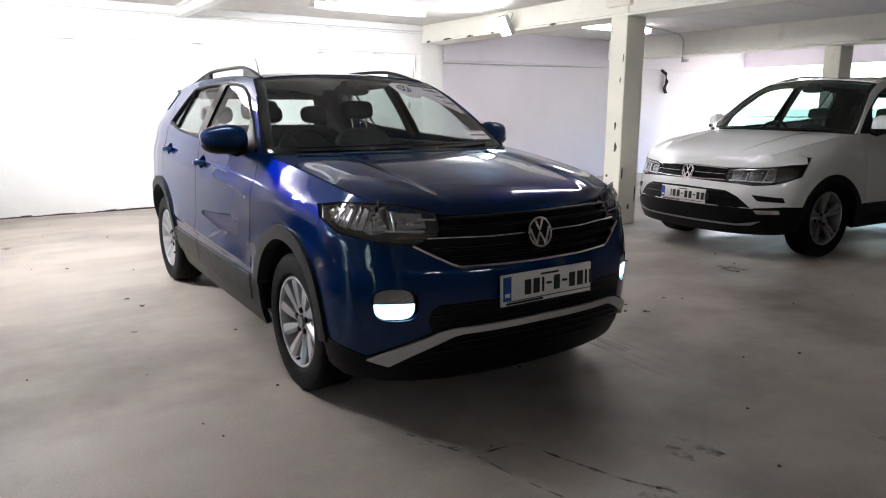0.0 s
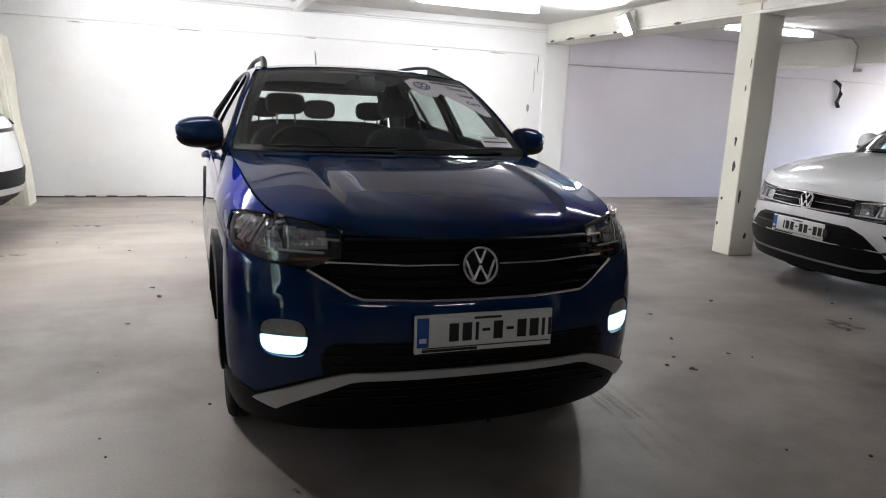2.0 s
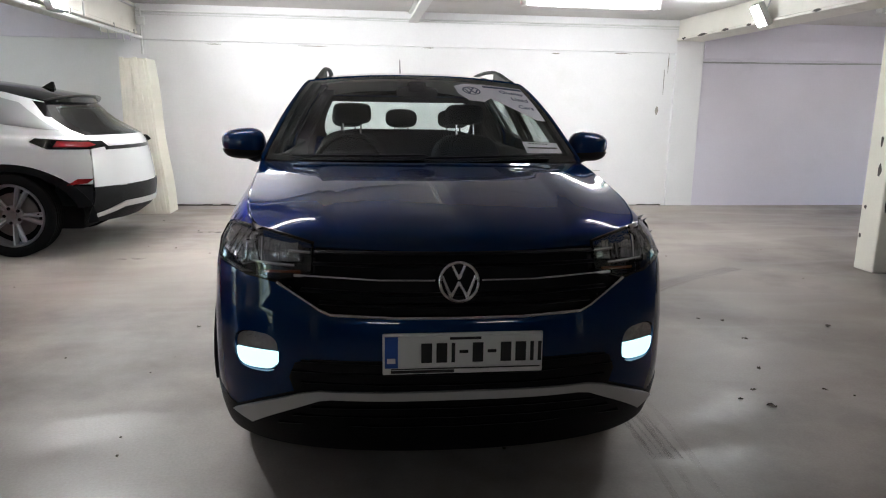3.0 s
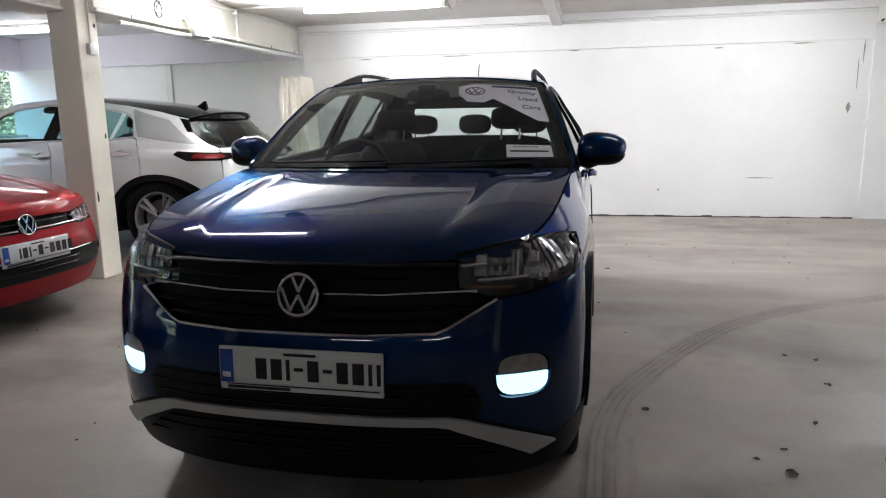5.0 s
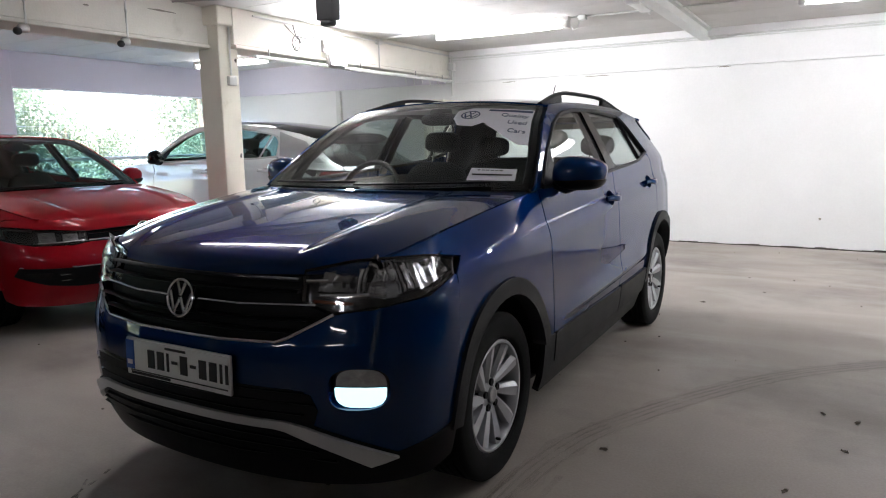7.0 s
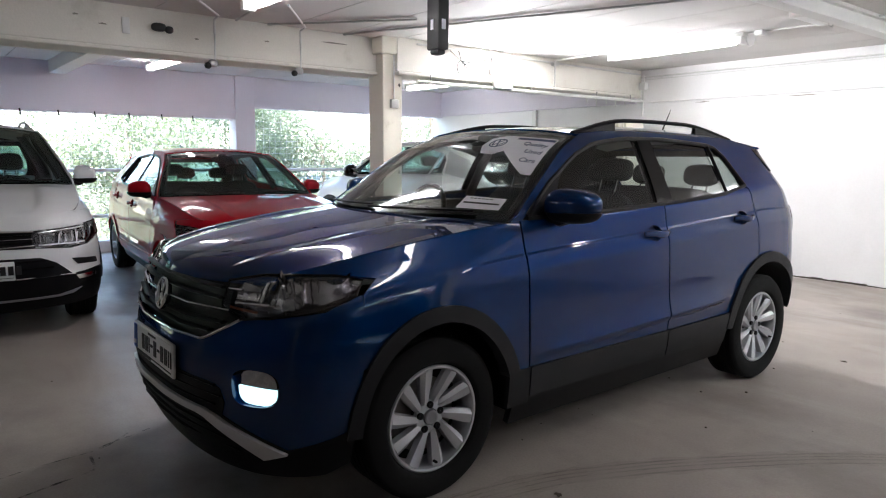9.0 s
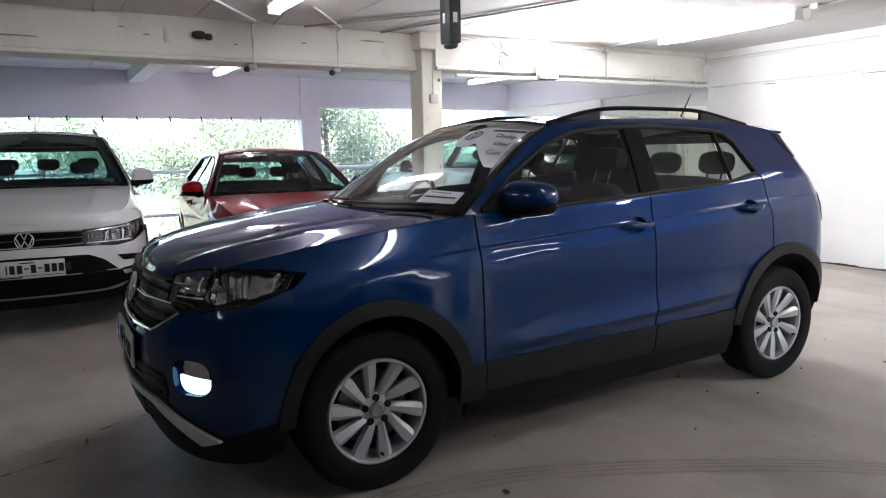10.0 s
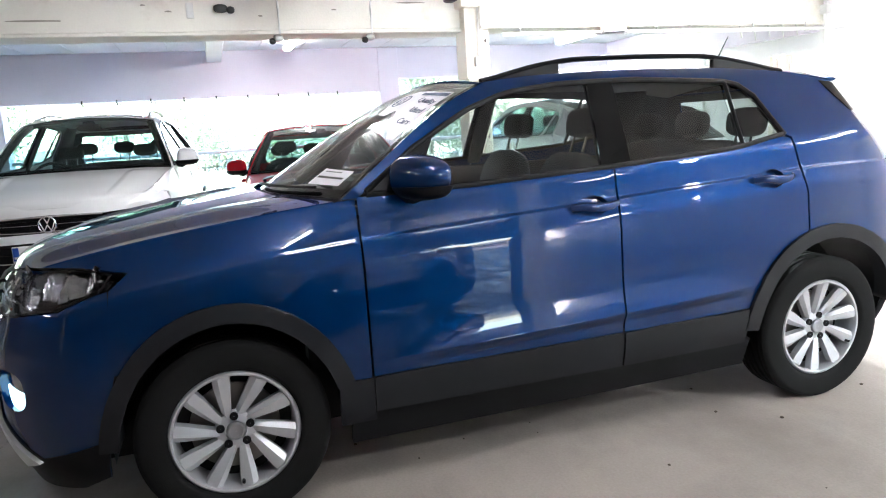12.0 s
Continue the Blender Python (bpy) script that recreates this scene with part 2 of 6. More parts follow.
def blob(bm, centre, size, power=2.5, seg=20, rings=12, m=Matrix()):
    """A rounded, box-like lump: a superellipsoid."""
    def sp(v):
        return math.copysign(abs(v) ** (2 / power), v)
    grid = []
    for i in range(rings + 1):
        a = -math.pi / 2 + math.pi * i / rings
        row = []
        for j in range(seg):
            b = 2 * math.pi * j / seg
            row.append(bm.verts.new(m @ Vector((centre[0] + size[0] * sp(math.cos(a)) * sp(math.cos(b)), centre[1] + size[1] * sp(math.cos(a)) * sp(math.sin(b)), centre[2] + size[2] * sp(math.sin(a))))))
        grid.append(row)
    for i in range(rings):
        for j in range(seg):
            bm.faces.new((grid[i][j], grid[i][(j + 1) % seg], grid[i + 1][(j + 1) % seg], grid[i + 1][j]))
    bmesh.ops.remove_doubles(bm, verts=[v for r in (grid[0], grid[-1]) for v in r], dist=1e-5)
    return bm


def lathe(bm, profile, seg=48, m=Matrix()):
    """Turns (radius, height) pairs about z."""
    rings = [[bm.verts.new(m @ Vector((r * math.cos(2 * math.pi * i / seg), r * math.sin(2 * math.pi * i / seg), h))) for i in range(seg)] for r, h in profile]
    for a, b in zip(rings, rings[1:]):
        for i in range(seg):
            bm.faces.new((a[i], a[(i + 1) % seg], b[(i + 1) % seg], b[i]))
    return bm


def sweep(bm, pts, w, h=None, seg=8, up=(0, 0, 1), closed=False, taper=None):
    """A bar of oval section w by h along a path."""
    h = h or w
    pts = [Vector(p) for p in pts]
    rings = []
    for i, p in enumerate(pts):
        a = pts[i - 1] if i or closed else p
        b = pts[(i + 1) % len(pts)] if i < len(pts) - 1 or closed else p
        d = (b - a).normalized()
        s = d.cross(Vector(up))
        s = s.normalized() if s.length > 1e-4 else Vector((1, 0, 0))
        u = s.cross(d)
        k = taper(i / (len(pts) - 1)) if taper else 1
        rings.append([bm.verts.new(p + s * (w * k / 2 * math.cos(2 * math.pi * j / seg)) + u * (h * k / 2 * math.sin(2 * math.pi * j / seg))) for j in range(seg)])
    pairs = list(zip(rings, rings[1:])) + ([(rings[-1], rings[0])] if closed else [])
    for a, b in pairs:
        for j in range(seg):
            bm.faces.new((a[j], a[(j + 1) % seg], b[(j + 1) % seg], b[j]))
    if not closed:
        bm.faces.new(rings[0])
        bm.faces.new(rings[-1][::-1])
    return bm


def curve(*pts):
    """A smooth curve through (t, value) pairs that never overshoots."""
    xs, ys = [p[0] for p in pts], [p[1] for p in pts]
    d = [(ys[i + 1] - ys[i]) / (xs[i + 1] - xs[i]) for i in range(len(xs) - 1)]
    s = [d[0]] + [0 if a * b <= 0 else 2 * a * b / (a + b) for a, b in zip(d, d[1:])] + [d[-1]]

    def f(t):
        if t <= xs[0]:
            return ys[0] + s[0] * (t - xs[0])
        if t >= xs[-1]:
            return ys[-1] + s[-1] * (t - xs[-1])
        i = next(k for k in range(len(xs) - 1) if t <= xs[k + 1])
        h = xs[i + 1] - xs[i]
        q = (t - xs[i]) / h
        return (2 * q ** 3 - 3 * q * q + 1) * ys[i] + (q ** 3 - 2 * q * q + q) * h * s[i] + (3 * q * q - 2 * q ** 3) * ys[i + 1] + (q ** 3 - q * q) * h * s[i + 1]
    return f


def within(p, poly):
    c = False
    for (x0, y0), (x1, y1) in zip(poly, poly[1:] + poly[:1]):
        if (y0 > p[1]) != (y1 > p[1]) and p[0] < (x1 - x0) * (p[1] - y0) / (y1 - y0) + x0:
            c = not c
    return c


def panel(name, outline, place, material, parent, step=0.05, rim=0.012, lift=0.0, label="", heart=(0, 1.2, 0.75), holes=(), pocket=0.05, rows=()):
    """A sheet over the outline (a, b), laid on the surface place(a, b), with its rim turned inwards; rows run along its creases."""
    def dense(loop):
        pts = []
        for (a0, b0), (a1, b1) in zip(loop, loop[1:] + loop[:1]):
            k = max(1, math.ceil(math.hypot(a1 - a0, b1 - b0) / step))
            pts += [(a0 + (a1 - a0) * i / k, b0 + (b1 - b0) * i / k) for i in range(k)]
        return pts
    pts = dense(outline)
    gaps = [dense(list(h)) for h in holes]
    count = len(pts)
    lo, hi = [min(p[i] for p in pts) for i in (0, 1)], [max(p[i] for p in pts) for i in (0, 1)]
    edge = np.array(pts + [p for h in gaps for p in h])
    inner = []
    for row in rows:
        k = int((hi[0] - lo[0]) / (step * 0.8))
        for i in range(1, k):
            p = (lo[0] + (hi[0] - lo[0]) * i / k, row(lo[0] + (hi[0] - lo[0]) * i / k))
            if within(p, pts) and not any(within(p, h) for h in gaps) and np.min(np.hypot(edge[:, 0] - p[0], edge[:, 1] - p[1])) > 0.004:
                inner.append(p)
    for i in range(int((hi[0] - lo[0]) / step) + 1):
        for j in range(int((hi[1] - lo[1]) / step) + 1):
            p = (lo[0] + (i + 0.5) * step, lo[1] + (j + 0.5) * step)
            if any(abs(row(p[0]) - p[1]) < step * 0.4 for row in rows):
                continue
            if within(p, pts) and not any(within(p, h) for h in gaps) and np.min(np.hypot(edge[:, 0] - p[0], edge[:, 1] - p[1])) > step * 0.45:
                inner.append(p)
    loops, rings = list(pts), [(i, (i + 1) % count) for i in range(count)]
    for h in gaps:
        k = len(loops)
        rings += [(k + i, k + (i + 1) % len(h)) for i in range(len(h))]
        loops += h
    vs, _, fs, *_ = delaunay_2d_cdt([Vector(p) for p in loops + inner], rings, [], 1 if not gaps else 0, 1e-6)
    if gaps:
        mids = [sum((vs[i] for i in f), Vector((0, 0))) / len(f) for f in fs]
        fs = [f for f, c in zip(fs, mids) if within(c, pts) and not any(within(c, h) for h in gaps)]
    e, mid = 1e-3, Vector(heart)

    def spot(a, b):
        p = place(a, b)
        n = (place(a + e, b) - place(a - e, b)).cross(place(a, b + e) - place(a, b - e))
        n = n.normalized() if n.length > 1e-12 else (p - mid).normalized()
        if n.dot(p - mid) < 0:
            n.negate()
        return p + n * lift, n
    co, nor = [], []
    for v in vs:
        p, n = spot(v.x, v.y)
        co.append(p)
        nor.append(n)
    faces = []
    for f in fs:
        a, b, c = (co[i] for i in f[:3])
        faces.append(tuple(f) if (b - a).cross(c - a).dot(nor[f[0]]) > 0 else tuple(reversed(f)))
    for loop, depth in ([(pts, rim)] if rim else []) + [(h, pocket) for h in gaps]:
        start, count = len(co), len(loop)
        inward = loop is not pts
        area = sum(p[0] * q[1] - p[1] * q[0] for p, q in zip(loop, loop[1:] + loop[:1])) * (-1 if inward else 1)
        for i, p in enumerate(loop):
            da, db = loop[(i + 1) % count][0] - loop[i - 1][0], loop[(i + 1) % count][1] - loop[i - 1][1]
            k = math.copysign(0.004 / (math.hypot(da, db) or 1), area)
            q, n = spot(*p)
            side = place(p[0] + db * k, p[1] - da * k) - place(*p)
            side = side.normalized() if side.length > 1e-9 else n
            co += [q, q - n * depth]
            nor += [side, side]
        for i in range(count):
            a, b = start + 2 * i, start + 2 * ((i + 1) % count)
            f = (a, b, b + 1, a + 1)
            faces.append(f if (co[b] - co[a]).cross(co[a + 1] - co[a]).dot(nor[a]) > 0 else f[::-1])
    me = bpy.data.meshes.new(name)
    me.from_pydata(co, [], faces)
    me.update()
    me.shade_smooth()
    me.normals_split_custom_set_from_vertices(nor)
    return link(name, me, material, parent, label)


def words(name, text, size, m, material, parent=None, depth=0.0006, align="CENTER"):
    """Flat lettering in the built-in font, turned into a mesh."""
    cu = bpy.data.curves.new(name, "FONT")
    cu.body, cu.size, cu.extrude, cu.align_x, cu.align_y = text, size, depth, align, "CENTER"
    tmp = bpy.data.objects.new(name, cu)
    me = bpy.data.meshes.new_from_object(tmp)
    bpy.data.objects.remove(tmp)
    bpy.data.curves.remove(cu)
    me.materials.clear()
    ob = link(name, me, material, parent)
    ob.matrix_local = m
    return ob

# ---- the building ----
BACK, LEFT, RIGHT, FRONT = 6.66, -7.6, 12.6, -13.0
CEIL = 2.57


def structure(name, bm, material, label="", smooth=False):
    return tagged(part(name, bm, material, None, label, smooth), kind="structure")


structure("floor", block(LEFT - 0.3, RIGHT + 0.3, FRONT - 0.2, BACK + 0.3, -0.3, 0), M_FLOOR, "grey-brown stained concrete garage floor")
structure("wall_back", block(LEFT - 0.3, RIGHT + 0.3, BACK, BACK + 0.28, 0, CEIL), M_WALL, "white painted blockwork wall with fine cracks")
# unseen front and left walls, added in dark grey to hold light back
structure("wall_front", block(LEFT - 0.3, RIGHT + 0.3, FRONT - 0.28, FRONT, 0, CEIL), M_DARKWALL, "unseen grey wall added to close the hall and dim it")
structure("wall_unseen_left", block(LEFT - 0.2, LEFT - 0.01, FRONT, -5.0, 0.16, 2.03), M_DARKWALL, "unseen grey wall added to close the hall and dim it")
bm = bmesh.new()
box(bm, LEFT - 0.3, RIGHT + 0.3, FRONT - 0.2, BACK + 0.3, CEIL + 0.012, CEIL + 0.3)
for i in range(33):
    y0 = FRONT + 0.6 * i
    box(bm, LEFT, RIGHT, y0 + 0.004, min(BACK, y0 + 0.596), CEIL, CEIL + 0.02)
structure("ceiling", bm, M_CEIL, "stained white ceiling of precast planks")
structure("wall_band", block(-3.12, 4.06, BACK - 0.045, BACK + 0.01, 2.13, CEIL, bevel=0.006), M_WALL, "white painted concrete ring beam above the wall")
bm = bmesh.new()
sweep(bm, [(-3.1, BACK - 0.075, 2.475), (0.3, BACK - 0.075, 2.468), (4.05, BACK - 0.075, 2.478)], 0.022)
sweep(bm, [(-3.1, BACK - 0.06, 2.44), (4.05, BACK - 0.06, 2.445)], 0.012)
structure("conduit_back", bm, M_STEEL, "painted conduit along the top of the wall")

for side, x0, x1, y0, y1 in (("left", -3.47, -3.13, 2.53, BACK), ("left_front", -3.68, -3.33, FRONT, 2.53), ("right", 4.07, 4.42, FRONT, BACK), ("far_right", 8.25, 8.6, FRONT, BACK)):
    bm = bmesh.new()
    low = 2.295 if side == "right" else 2.2
    box(bm, x0, x1, y0, y1, low + 0.035, CEIL + 0.005, bevel=0.008)
    box(bm, x0 - 0.025, x1 + 0.025, y0, y1, low, low + 0.032, bevel=0.008)
    structure("beam_" + side, bm, M_BEAM, "cream painted concrete beam with chipped edges")
columns = {}
for side, x0, x1, ys in (("left", -3.47, -3.2, (-4.9, 2.4)), ("right", 4.05, 4.35, (-4.9, 2.42)), ("far_right", 8.45, 8.8, (-4.9, 2.37))):
    for k, y0 in enumerate(ys):
        bm = bmesh.new()
        box(bm, x0, x1, y0, y0 + 0.24, 0, 2.45, bevel=0.012)
        box(bm, x0 - 0.04, x1 + 0.06, y0 - 0.05, y0 + 0.29, 2.4, CEIL + 0.004, bevel=0.015)
        columns[side, k] = structure("column_%s_%d" % (side, k + 1), bm, M_COLUMN, "cream painted concrete column with chips and grime")
bm = bmesh.new()
box(bm, 0.33, 0.45, FRONT, BACK - 0.05, 2.545, CEIL + 0.004)
box(bm, 0.375, 0.405, FRONT, BACK - 0.05, 2.45, 2.55)
box(bm, 0.33, 0.45, FRONT, BACK - 0.05, 2.43, 2.452, bevel=0.004)
structure("steel_joist", bm, M_STEEL, "white painted steel joist under the ceiling")

# open sides with deep fascias, posts, kerbs and rails
# unseen wall added to shut out daylight on the right and darken reflections
structure("wall_unseen_right", block(RIGHT + 0.01, RIGHT + 0.2, FRONT, 2.58, 0.16, 2.03), M_DARKWALL, "unseen grey wall added to close the hall and dim it")
for side, x, out in (("left", LEFT, -1), ("right", RIGHT, 1)):
    a, b = sorted((x, x + out * 0.22))
    sill, high = (1.915, 2.105) if out < 0 else (2.03, 2.2)
    structure("fascia_" + side, block(a, b, FRONT, 2.6, sill, CEIL + 0.003, bevel=0.01), M_LILAC, "pale lilac painted concrete fascia over the opening")
    structure("fascia_high_" + side, block(a + 0.002, b - 0.002, 2.9, BACK, high, CEIL + 0.003, bevel=0.01), M_LILAC, "pale lilac painted concrete fascia over the opening")
    structure("kerb_" + side, block(a, b, FRONT, BACK, 0, 0.16, bevel=0.015), M_WALL, "white painted concrete kerb")
    for k, y0 in enumerate((-8.4, -2.9, 2.58)):
        structure("post_%s_%d" % (side, k + 1), block(a - 0.03, b + 0.03, y0, y0 + 0.32, 0, CEIL + 0.003, bevel=0.012), M_LILAC, "pale lilac painted concrete post")
    for k, (y0, y1) in enumerate(((-8.08, -2.9), (-2.58, 2.58), (2.9, BACK))):
        rail = tagged(empty("guard_rail"), "white tubular guard rail with wire netting in the opening", "railing", "guard rails")
        for z in (0.5, 1.14):
            part("rail", sweep(bmesh.new(), [(x + out * 0.11, y0, z), (x + out * 0.11, y1, z)], 0.05), M_STEEL, rail)
        bm = bmesh.new()
        for i in range(int((y1 - y0) / 0.1)):
            sweep(bm, [(x + out * 0.14, y0 + 0.1 * i, 0.16), (x + out * 0.14, y0 + 0.1 * i, sill if y0 < 2.6 else high)], 0.004, seg=3)
        for i in range(18):
            sweep(bm, [(x + out * 0.14, y0, 0.2 + 0.1 * i), (x + out * 0.14, y1, 0.2 + 0.1 * i)], 0.004, seg=3)
        tagged(part("netting", bm, M_GALV, rail), kind="stuff")
    for k, y0 in enumerate((-3.6, 0.08, 4.0)):
        xa, xb = (x, -3.5) if out < 0 else (4.42, x)
        bm = bmesh.new()
        box(bm, xa, xb, y0, y0 + 0.2, 2.41, CEIL + 0.004, bevel=0.01)
        if y0 == 0.08 and out < 0:
            structure("joist_" + side, bm, M_STEEL, "white painted joist")
        else:
            bm.free()
bm = bmesh.new()
for k in range(8):
    box(bm, -3.12, -2.77, 5.92, 6.3, 0.2325 * k, 0.2325 * (k + 1), bevel=0.0)
for i in range(5):
    box(bm, -3.13 + 0.07 * i, -3.08 + 0.07 * i, 5.908, 5.93, 0.02 + 0.03 * (i % 2), 1.87 - 0.03 * (i % 3), bevel=0.006)
for v in bm.verts:
    if v.co.x > -2.95:
        v.co.x += 0.17 * (1 - v.co.z / 1.86) - 0.06 + 0.012 * math.sin(v.co.z * 5)
structure("pillar_stub", bm, M_COLUMN, "short stained cream pillar beside the wall")
structure("pilaster", block(4.06, 4.46, BACK - 0.04, BACK + 0.01, 0, CEIL, bevel=0.008), M_WALL, "white painted pilaster at the wall joint")
structure("wall_band_left", block(LEFT, -3.2, BACK - 0.045, BACK + 0.01, 2.13, CEIL, bevel=0.006), M_LILAC, "pale lilac painted concrete ring beam above the wall")
structure("wall_side_bay", block(4.462, RIGHT, BACK - 0.012, BACK + 0.004, 0, CEIL), M_LILAC, "pale painted blockwork wall of the side bay, tinted lilac")
structure("wall_band_side_bay", block(4.47, RIGHT, BACK - 0.045, BACK - 0.005, 2.07, CEIL, bevel=0.006), M_LILAC, "pale lilac painted concrete ring beam above the side bay wall")
structure("trim_pipe", block(-5.20, -5.11, BACK - 0.05, BACK, 0, 2.128, bevel=0.01), M_STEEL, "white vertical duct on the wall")

# ---- ground and plants outside ----
def clamp01(v):
    return max(0.0, min(1.0, v))


bm = bmesh.new()
n = 40
for sx in (-1, 1):
    rows = []
    for i in range(n + 1):
        d = 0.3 + 300 * (i / n) ** 3
        rows.append([bm.verts.new(((LEFT - d) if sx < 0 else (RIGHT + d), -150 + 300 * j / 60, -0.35 + 1.4 * min(1, max(0, (d - 2) / 6)) * 0.8 + 0.12 * noise.noise((d, j * 0.7, 3)))) for j in range(61)])
    for a, b in zip(rows, rows[1:]):
        for j in range(60):
            bm.faces.new((a[j], a[j + 1], b[j + 1], b[j]))
tagged(part("ground", bm, M_GROUND, None, "rough grassy bank outside the openings"), kind="structure")


def leafy(name, spot, height, spread, leaves, material, seed, label):
    """A bush or small tree: a trunk, limbs and many small leaves in clumps."""
    rnd = random.Random(seed)
    tree = tagged(empty(name, pose(*spot)), label, "tree", "trees on the bank")
    bm = bmesh.new()
    tips = []
    sweep(bm, [(0, 0, -0.2), (0.03, 0.02, height * 0.3), (0.1 * rnd.random(), -0.08, height * 0.72)], 0.09 + height * 0.02, taper=lambda k: 1 - 0.6 * k)
    for i in range(9):
        a, z0 = rnd.uniform(0, 6.28), height * rnd.uniform(0.08, 0.65)
        r, z1 = spread * rnd.uniform(0.5, 1), min(height, z0 + height * rnd.uniform(0.15, 0.45))
        tip = Vector((r * math.cos(a), r * math.sin(a), z1))
        sweep(bm, [(0.03, 0, z0), tip * 0.5 + Vector((0, 0, z0 * 0.55)), tip], 0.04, seg=5, taper=lambda k: 1 - 0.75 * k)
        tips += [tip, tip * 0.65 + Vector((0, 0, z0 * 0.35))]
    part("trunk", bm, M_BARK, tree)
    verts, faces = [], []
    for i in range(leaves):
        c = rnd.choice(tips)
        p = c + Vector((rnd.gauss(0, 0.3), rnd.gauss(0, 0.3), rnd.gauss(0, 0.26))) * (0.5 + spread * 0.4)
        u = Vector((rnd.gauss(0, 1), rnd.gauss(0, 1), rnd.gauss(0, 1))).normalized()
        v = u.orthogonal().normalized()
        s = rnd.uniform(0.025, 0.055)
        k = len(verts)
        verts += [p - u * s, p + v * s * 0.5, p + u * s, p - v * s * 0.5]
        faces.append((k, k + 1, k + 2, k + 3))
    me = bpy.data.meshes.new("crown")
    me.from_pydata(verts, [], faces)
    me.update()
    link("crown", me, material, tree)


rnd = random.Random(5)
for i in range(17):
    leafy("tree", (LEFT - rnd.uniform(3.0, 8.5), -11 + 1.45 * i + rnd.uniform(-0.4, 0.4), -0.1 + rnd.uniform(0, 0.5)), rnd.uniform(2.2, 4.4), rnd.uniform(0.8, 1.5), 8500, M_FOLIAGE if i % 2 else M_FOLIAGE_PALE, i, "leafy self-sown tree on the bank outside the opening")


verts, faces = [], []
for i in range(26000):
    x, y = LEFT - rnd.uniform(1.2, 5.0), rnd.uniform(-12, 8)
    p = Vector((x, y, -0.3 + 1.1 * clamp01((LEFT - x - 1.6) / 5.6) + abs(rnd.gauss(0, 0.4)) * (0.6 + 0.5 * noise.noise((x * 0.8, y * 0.8, 0)))))
    u = Vector((rnd.gauss(0, 1), rnd.gauss(0, 1), rnd.gauss(0.6, 0.8))).normalized()
    v, q, k = u.orthogonal().normalized(), rnd.uniform(0.025, 0.06), len(verts)
    verts += [p - u * q, p + v * q * 0.45, p + u * q, p - v * q * 0.45]
    faces.append((k, k + 1, k + 2, k + 3))
me = bpy.data.meshes.new("undergrowth")
me.from_pydata(verts, [], faces)
me.update()
tagged(link("undergrowth", me, M_FOLIAGE_PALE, None, "pale weeds and brambles on the bank"), kind="stuff")


# ---- lamps ----
def tube_light(x, y, z=CEIL, length=1.6, name="ceiling_light", turn=0):
    """A batten with one long lit diffuser, its end caps and two clips."""
    e = tagged(empty(name, pose(x, y, z, 0, 0, turn)), "lit fluorescent batten under the ceiling", "lamp", "fluorescent battens")
    part("body", block(-length / 2, length / 2, -0.045, 0.045, -0.045, 0, bevel=0.006), M_STEEL, e)
    bm = bmesh.new()
    blob(bm, (0, 0, -0.078), (length / 2 - 0.03, 0.046, 0.034), 5, 16, 10)
    part("diffuser", bm, M_TUBE, e)
    for s in (-1, 1):
        part("end_cap", block(s * (length / 2 - 0.035) - 0.03, s * (length / 2 - 0.035) + 0.03, -0.056, 0.056, -0.116, -0.04, bevel=0.012), M_STEEL, e)
    return e


# the batten at (2.25, 0.62) is unseen, added to light car and floor evenly
for x, y in ((-1.48, 4.87), (2.25, 4.95), (-6.0, 5.25), (6.3, 4.66), (-6.1, 1.15), (-1.6, 0.62), (2.25, 0.62), (-1.5, -8.2), (2.25, -8.2)):
    tube_light(x, y)


def flood_light(x, y, z, turn, tilt, power):
    e = tagged(empty("flood_light", pose(x, y, z, 0, 0, turn)), "lit flood lamp clamped to the beam", "lamp", "flood lamps")
    m = pose(0, 0, 0, tilt, 0, 0)
    part("housing", block(-0.12, 0.12, -0.02, 0.05, -0.13, 0.13, bevel=0.015, m=m), M_GALV, e)
    part("face", block(-0.105, 0.105, -0.026, -0.021, -0.112, 0.112, m=m), M_FLOOD, e)
    bm = bmesh.new()
    sweep(bm, [(-0.13, 0, 0), (-0.13, 0.05, 0.15), (0, 0.06, 0.185), (0.13, 0.05, 0.15), (0.13, 0, 0)], 0.018, 0.008)
    part("bracket", bm, M_GALV, e)
    lamp = bpy.data.lights.new("flood", "AREA")
    lamp.energy, lamp.shape, lamp.size, lamp.size_y, lamp.color = power, "RECTANGLE", 0.2, 0.21, (0.98, 0.98, 1.0)
    lo = new("flood_beam", lamp)
    lo.parent = e
    lo.matrix_local = m @ pose(0, -0.03, 0, -90, 0, 0)
    return e


# ---- cars ----
N_ELL = 2.45
inset_of = curve((0.15, 0.09), (0.25, 0.055), (0.33, 0.036), (0.47, 0.026), (0.62, 0.028), (0.8, 0.036), (0.95, 0.046), (1.04, 0.072), (1.10, 0.098), (1.2, 0.142), (1.3, 0.185), (1.4, 0.236), (1.47, 0.28), (1.52, 0.345), (1.56, 0.46))
front_back = curve((0.15, 0.13), (0.24, 0.07), (0.34, 0.025), (0.45, 0.004), (0.6, 0.0), (0.68, 0.012), (0.75, 0.04), (0.82, 0.065), (0.9, 0.095), (0.95, 0.14), (1.05, 0.27))
rear_back = curve((0.2, 0.12), (0.35, 0.03), (0.5, 0.0), (0.7, 0.0), (0.9, 0.01), (1.05, 0.04), (1.2, 0.2), (1.45, 0.36))
